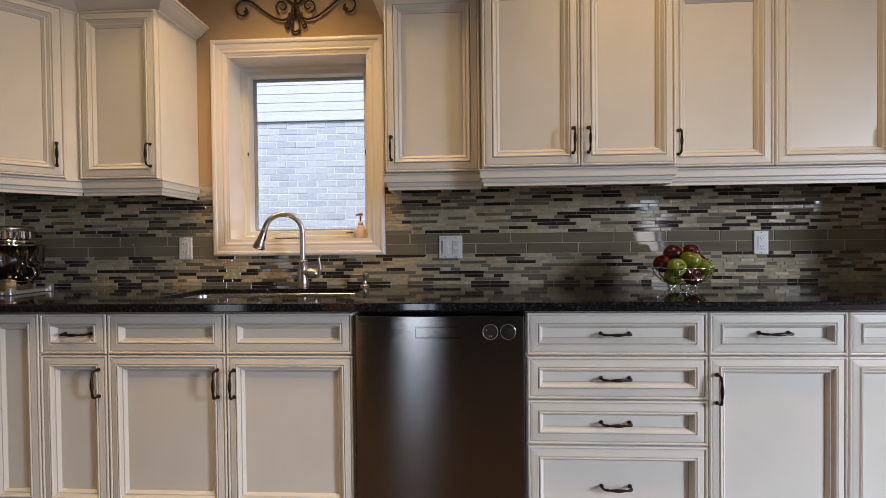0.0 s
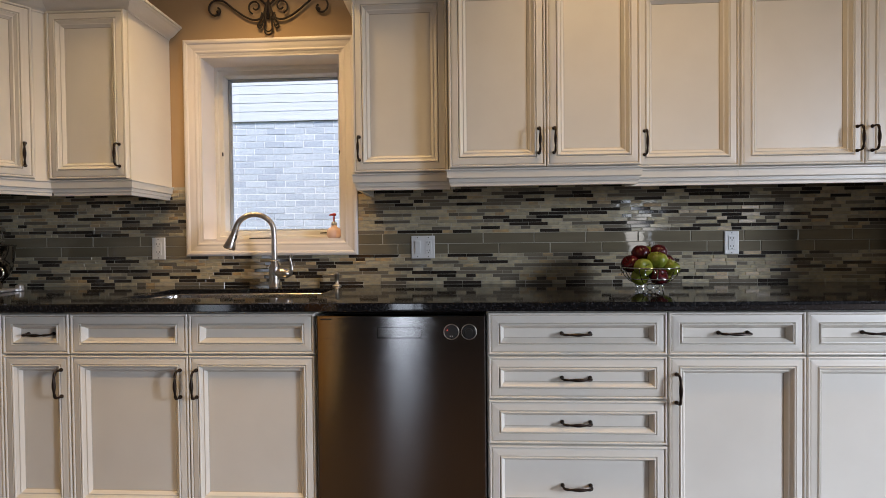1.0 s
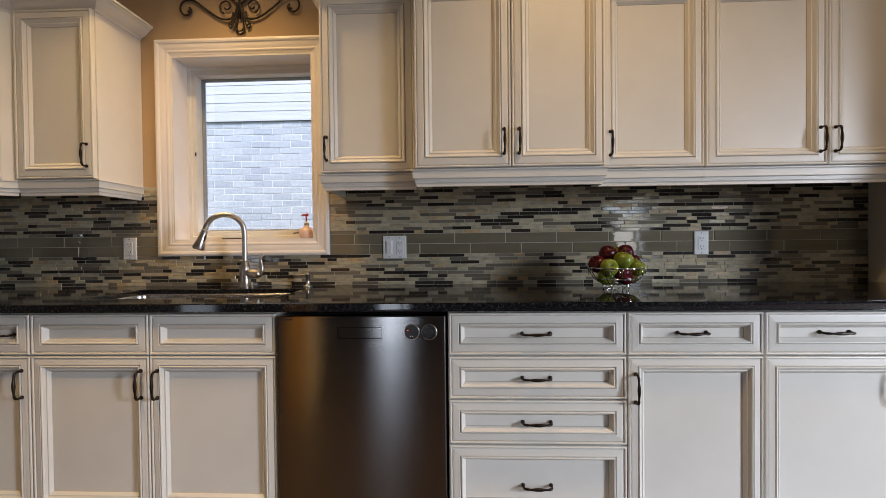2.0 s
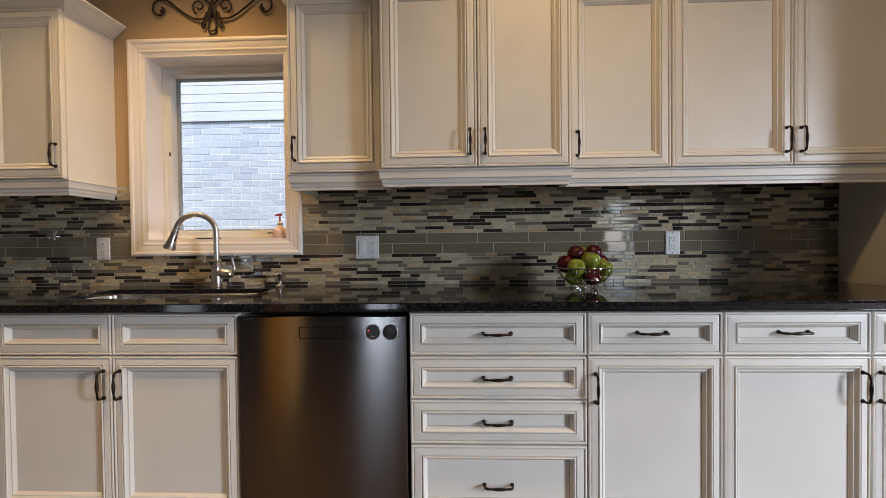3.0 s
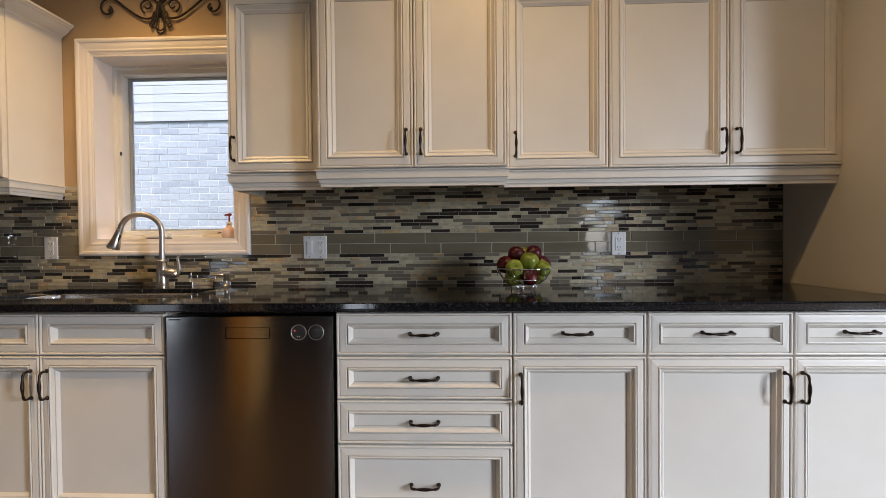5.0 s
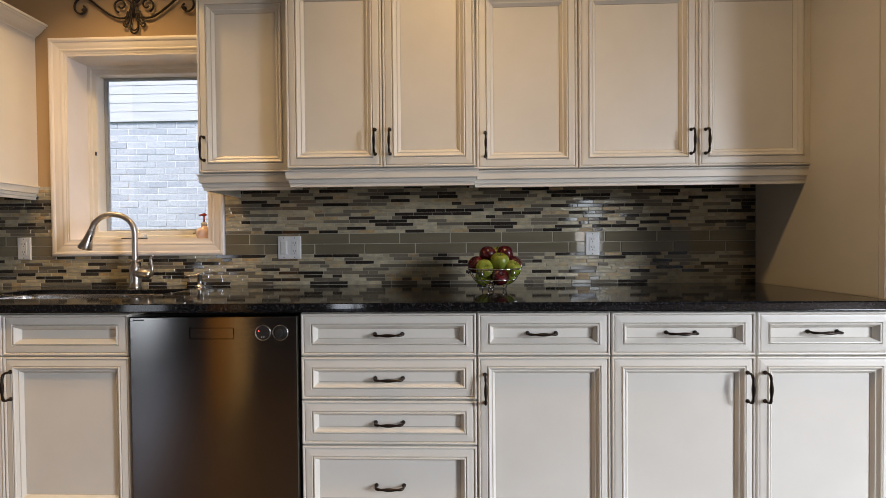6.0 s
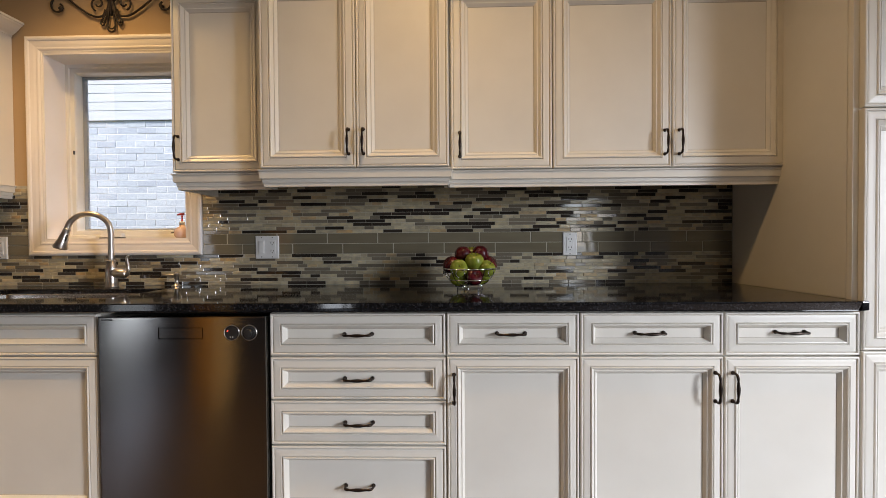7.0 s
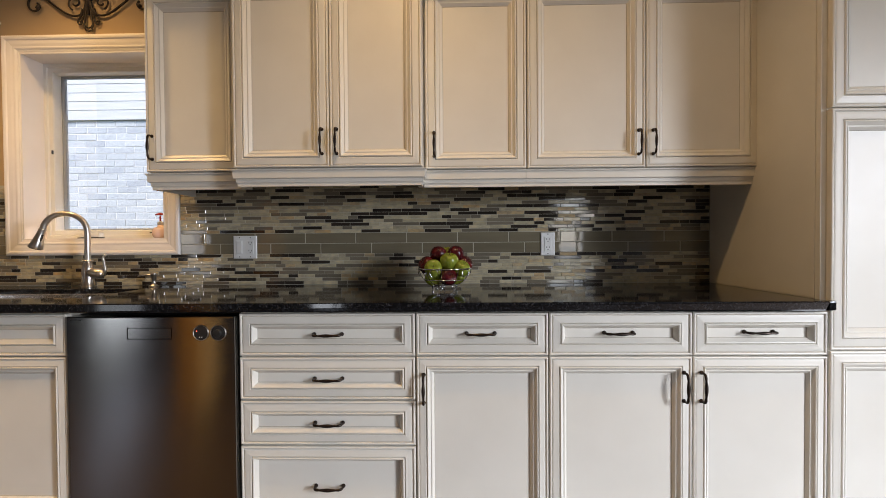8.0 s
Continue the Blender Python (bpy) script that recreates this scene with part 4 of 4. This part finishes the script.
# ---- chrome mixer in the corner ----
MX, MY = -1.618, -0.30
mixer = thing("countertop_mixer", (MX, MY, TOP), "polished chrome countertop mixer with ribbed lid band and dark bowl", "mixer")
bm = bmesh.new()
loops(bm, [round_rect(MX - 0.16 + i, MX + 0.085 - i, MY - 0.105 + i, MY + 0.105 - i, 0.05, TOP + z) for i, z in ((0.004, 0.0005), (0.0, 0.003), (0.0, 0.012), (0.003, 0.015), (0.012, 0.0165))], True, True, True)
part("base", bm, SILVER, mixer, "silver base plate")
for fy in (-0.085, 0.085):
    bm = bmesh.new()
    loops(bm, [round_rect(MX + 0.078 + i, MX + 0.106 - i, MY + fy - 0.012 + i, MY + fy + 0.012 - i, 0.006, TOP + z) for i, z in ((0.002, 0.0003), (0.0, 0.003), (0.001, 0.026), (0.003, 0.029), (0.006, 0.031))], True, True, True)
    part("foot", bm, SILVER, mixer, "rounded silver foot")
bm = bmesh.new()
lathe(bm, MX, MY, [(0.070, TOP + 0.016), (0.074, TOP + 0.050), (0.078, TOP + 0.054), (0.090, TOP + 0.068), (0.105, TOP + 0.100), (0.113, TOP + 0.150), (0.116, TOP + 0.205), (0.1205, TOP + 0.210), (0.1205, TOP + 0.215), (0.112, TOP + 0.217), (0.06, TOP + 0.219)], 40)
bowl = part("bowl", bm, STEEL_DARK, mixer, "dark polished bowl", smooth=True)
bm = bmesh.new()
tube(bm, spline([(MX + 0.113, MY - 0.030, TOP + 0.120), (MX + 0.150, MY - 0.04, TOP + 0.112), (MX + 0.158, MY - 0.04, TOP + 0.085), (MX + 0.140, MY - 0.04, TOP + 0.066), (MX + 0.098, MY - 0.030, TOP + 0.072)], 5), 0.0042, 8)
part("handle", bm, CHROME, bowl, smooth=True)
bm = bmesh.new()
lathe(bm, MX, MY, [(0.074, TOP + 0.218), (0.082, TOP + 0.222), (0.082, TOP + 0.236), (0.060, TOP + 0.240)], 32)
part("lid", bm, CHROME, mixer, "chrome lid", smooth=True)
bm = bmesh.new()
n = 96
rings = []
for k, (r, z) in enumerate(((0.078, 0.240), (0.080, 0.246), (0.080, 0.272), (0.078, 0.278))):
    rings.append([(MX + (r - (0.0025 if (i // 2) % 2 and k in (1, 2) else 0)) * math.cos(2 * math.pi * i / n), MY + (r - (0.0025 if (i // 2) % 2 and k in (1, 2) else 0)) * math.sin(2 * math.pi * i / n), TOP + z) for i in range(n)])
loops(bm, rings, True, True, True)
part("band", bm, CHROME, mixer, "ribbed chrome band")
bm = bmesh.new()
lathe(bm, MX, MY, [(0.081, TOP + 0.2785), (0.084, TOP + 0.281), (0.084, TOP + 0.288), (0.078, TOP + 0.295), (0.05, TOP + 0.298)], 36)
part("cap", bm, NICKEL, mixer, "flat metal cap", smooth=True)

# ---- bricks of the house next door ----
BRICK_L, BRICK_H, JOINT = 0.228, 0.068, 0.011
bm = bmesh.new()
box(bm, -BRICK_L / 2, BRICK_L / 2, 0, 0.10, 0, BRICK_H)
BRICK_MESH = finish("brick", bm, BRICK, False)
rng = random.Random(5)
course = 0
z = 2.601 - JOINT / 2 - BRICK_H
while z > 1.24:
    shift = (course % 2) * (BRICK_L + JOINT) / 2 + rng.uniform(-0.02, 0.02)
    x = -3.75 + shift
    while x < -0.35:
        b = new("brick", BRICK_MESH)
        b.parent = house
        b.location = (x, rng.uniform(-0.003, 0.002), z + 0.35 + rng.uniform(-0.001, 0.001))
        x += BRICK_L + JOINT
    z -= BRICK_H + JOINT
    course += 1

# ---- tiled backsplash ----
ROW = 0.0166
backsplash = solid("backsplash", boxed(WX0 + 0.001, TX - 0.005, -0.0076, -0.0003, TOP, 1.0635), GROUT, "mosaic backsplash of glass and stone strips with a band of olive glass tiles", "backsplash", "structure")
gb = bmesh.new()
box(gb, WX0 + 0.001, CX0, -0.0076, -0.0003, 1.0635, 1.412)
box(gb, CX1, TX - 0.005, -0.0076, -0.0003, 1.0635, 1.412)
part("grout_bed", gb, GROUT, backsplash)
gb = bmesh.new()
box(gb, WX0 + 0.0005, WX0 + 0.0076, -2.0, -0.0078, TOP, 1.412)
part("grout_bed", gb, GROUT, backsplash)

PIECE = {}


def strip_mesh(length, height, thick, material):
    key = (round(length, 4), round(height, 4), material.name)
    if key not in PIECE:
        bm = bmesh.new()
        e = 0.0011
        l, h = length / 2, height / 2
        loops(bm, [[(-l, 0, -h), (l, 0, -h), (l, 0, h), (-l, 0, h)], [(-l, -thick + e, -h), (l, -thick + e, -h), (l, -thick + e, h), (-l, -thick + e, h)],
                   [(-l + e, -thick, -h + e), (l - e, -thick, -h + e), (l - e, -thick, h - e), (-l + e, -thick, h - e)]], True, False, True)
        PIECE[key] = finish("tile", bm, material, False)
    return PIECE[key]


verts, faces, slots = [], [], []
rng = random.Random(11)
KINDS = list(STRIP_KINDS)
LENGTHS = {"dark_glass_strip": (0.046, 0.092, 0.092, 0.092, 0.128), "grey_glass_strip": (0.046, 0.092, 0.128, 0.128),
           "pale_stone_strip": (0.0315, 0.048, 0.064, 0.080, 0.098), "rust_stone_strip": (0.048, 0.064, 0.080)}
last_row = []


def joined_strip(m, length, height, thick, kind):
    l, h, e = length / 2, height / 2, 0.0011
    n = len(verts)
    for y, i in ((0, 0), (-thick + e, 0), (-thick, e)):
        for sx, sz in ((-1, -1), (1, -1), (1, 1), (-1, 1)):
            verts.append(tuple(m @ Vector((sx * (l - i), y, sz * (h - i)))))
    for a in (0, 4):
        for k in range(4):
            j = (k + 1) % 4
            faces.append((n + a + k, n + a + j, n + a + 4 + j, n + a + 4 + k))
    faces.append((n + 8, n + 9, n + 10, n + 11))
    slots.extend([KINDS.index(kind)] * 9)


def lay(row_z, x0, x1, height, side=False):
    """One row of strips; dark glass is seldom laid over dark glass."""
    global last_row
    x, before, row = x0, "", []
    while x < x1 - 0.012:
        over_dark = any(a < x + 0.085 and b > x - 0.004 for a, b in last_row)
        u = rng.random()
        dark = 0.0 if over_dark and rng.random() < 0.93 else 0.30 if before == "dark_glass_strip" else 0.21
        if u < dark:
            kind = "dark_glass_strip"
        else:
            kind = rng.choices(KINDS[1:], (0.27, 0.60, 0.13))[0]
        length = rng.choice(LENGTHS[kind])
        if x == x0:
            length *= rng.choice((0.4, 0.7, 1.0))
        length = round(min(length, x1 - x - 0.0012), 4)
        thick = 0.0046 if "glass" in kind else rng.choice((0.0042, 0.0050, 0.0056))
        cx = x + length / 2
        tilt = (rng.gauss(0, 0.65), 0, rng.gauss(0, 0.65))
        if side:
            m = pose(WX0 + 0.0046, -cx, row_z, 0, 0, 90) @ pose(0, 0, 0, *tilt)
            joined_strip(m, length, height, thick, kind)
        elif 0.42 < cx < 1.38 and length in LENGTHS[kind]:
            t = new("tile", strip_mesh(length, height, 0.0046, STRIP_PIECE[kind]))
            t.parent = backsplash
            t.matrix_basis = pose(cx, -0.0046, row_z, *tilt)
        else:
            joined_strip(pose(cx, -0.0046, row_z, *tilt), length, height, thick, kind)
        if kind == "dark_glass_strip":
            row.append((x, x + length))
        before = kind
        x += length + 0.0016
    last_row = row


low = [TOP + 0.0005 + ROW * (k + 0.5) for k in range(9)]
high = [1.1655 + ROW * (k + 0.5) for k in range(14)]
for zr in low:
    lay(zr, WX0 + 0.012, TX - 0.006, ROW - 0.0015)
    lay(zr, 0.012, 1.2, ROW - 0.0015, True)
for zr in high:
    lay(zr, WX0 + 0.012, CX0 - 0.001, ROW - 0.0015)
    lay(zr, CX1 + 0.001, TX - 0.006, ROW - 0.0015)
    lay(zr, 0.012, 1.2, ROW - 0.0015, True)
me = bpy.data.meshes.new("tile_field")
me.from_pydata(verts, [], faces)
for k in KINDS:
    me.materials.append(STRIP_JOINED[k])
me.polygons.foreach_set("material_index", slots)
field = new("tile_field", me)
field.parent = backsplash
tagged(field, "small mosaic strips of stone and glass", kind="stuff")

# two courses of long olive glass tiles
PITCH = 0.2475
for row, (zc, off) in enumerate(((1.1400, 0.108), (1.0895, -0.063))):
    x = WX0 + 0.010
    edge0 = off + 0.27 - PITCH * 12
    cuts = [WX0 + 0.011] + [edge0 + PITCH * k for k in range(30) if WX0 + 0.03 < edge0 + PITCH * k < TX - 0.03] + [TX - 0.006]
    for a, b in zip(cuts, cuts[1:]):
        for p0, p1 in ((max(a, WX0), min(b, CX0 - 0.001)), (max(a, CX1 + 0.001), min(b, 9))):
            if p1 - p0 > 0.02:
                t = new("glass_tile", strip_mesh(round(p1 - p0 - 0.0046, 3), 0.0478, 0.0046, GLASS_TILE))
                t.parent = backsplash
                t.matrix_basis = pose((p0 + p1) / 2, -0.0046, zc, rng.gauss(0, 0.25), 0, rng.gauss(0, 0.25))
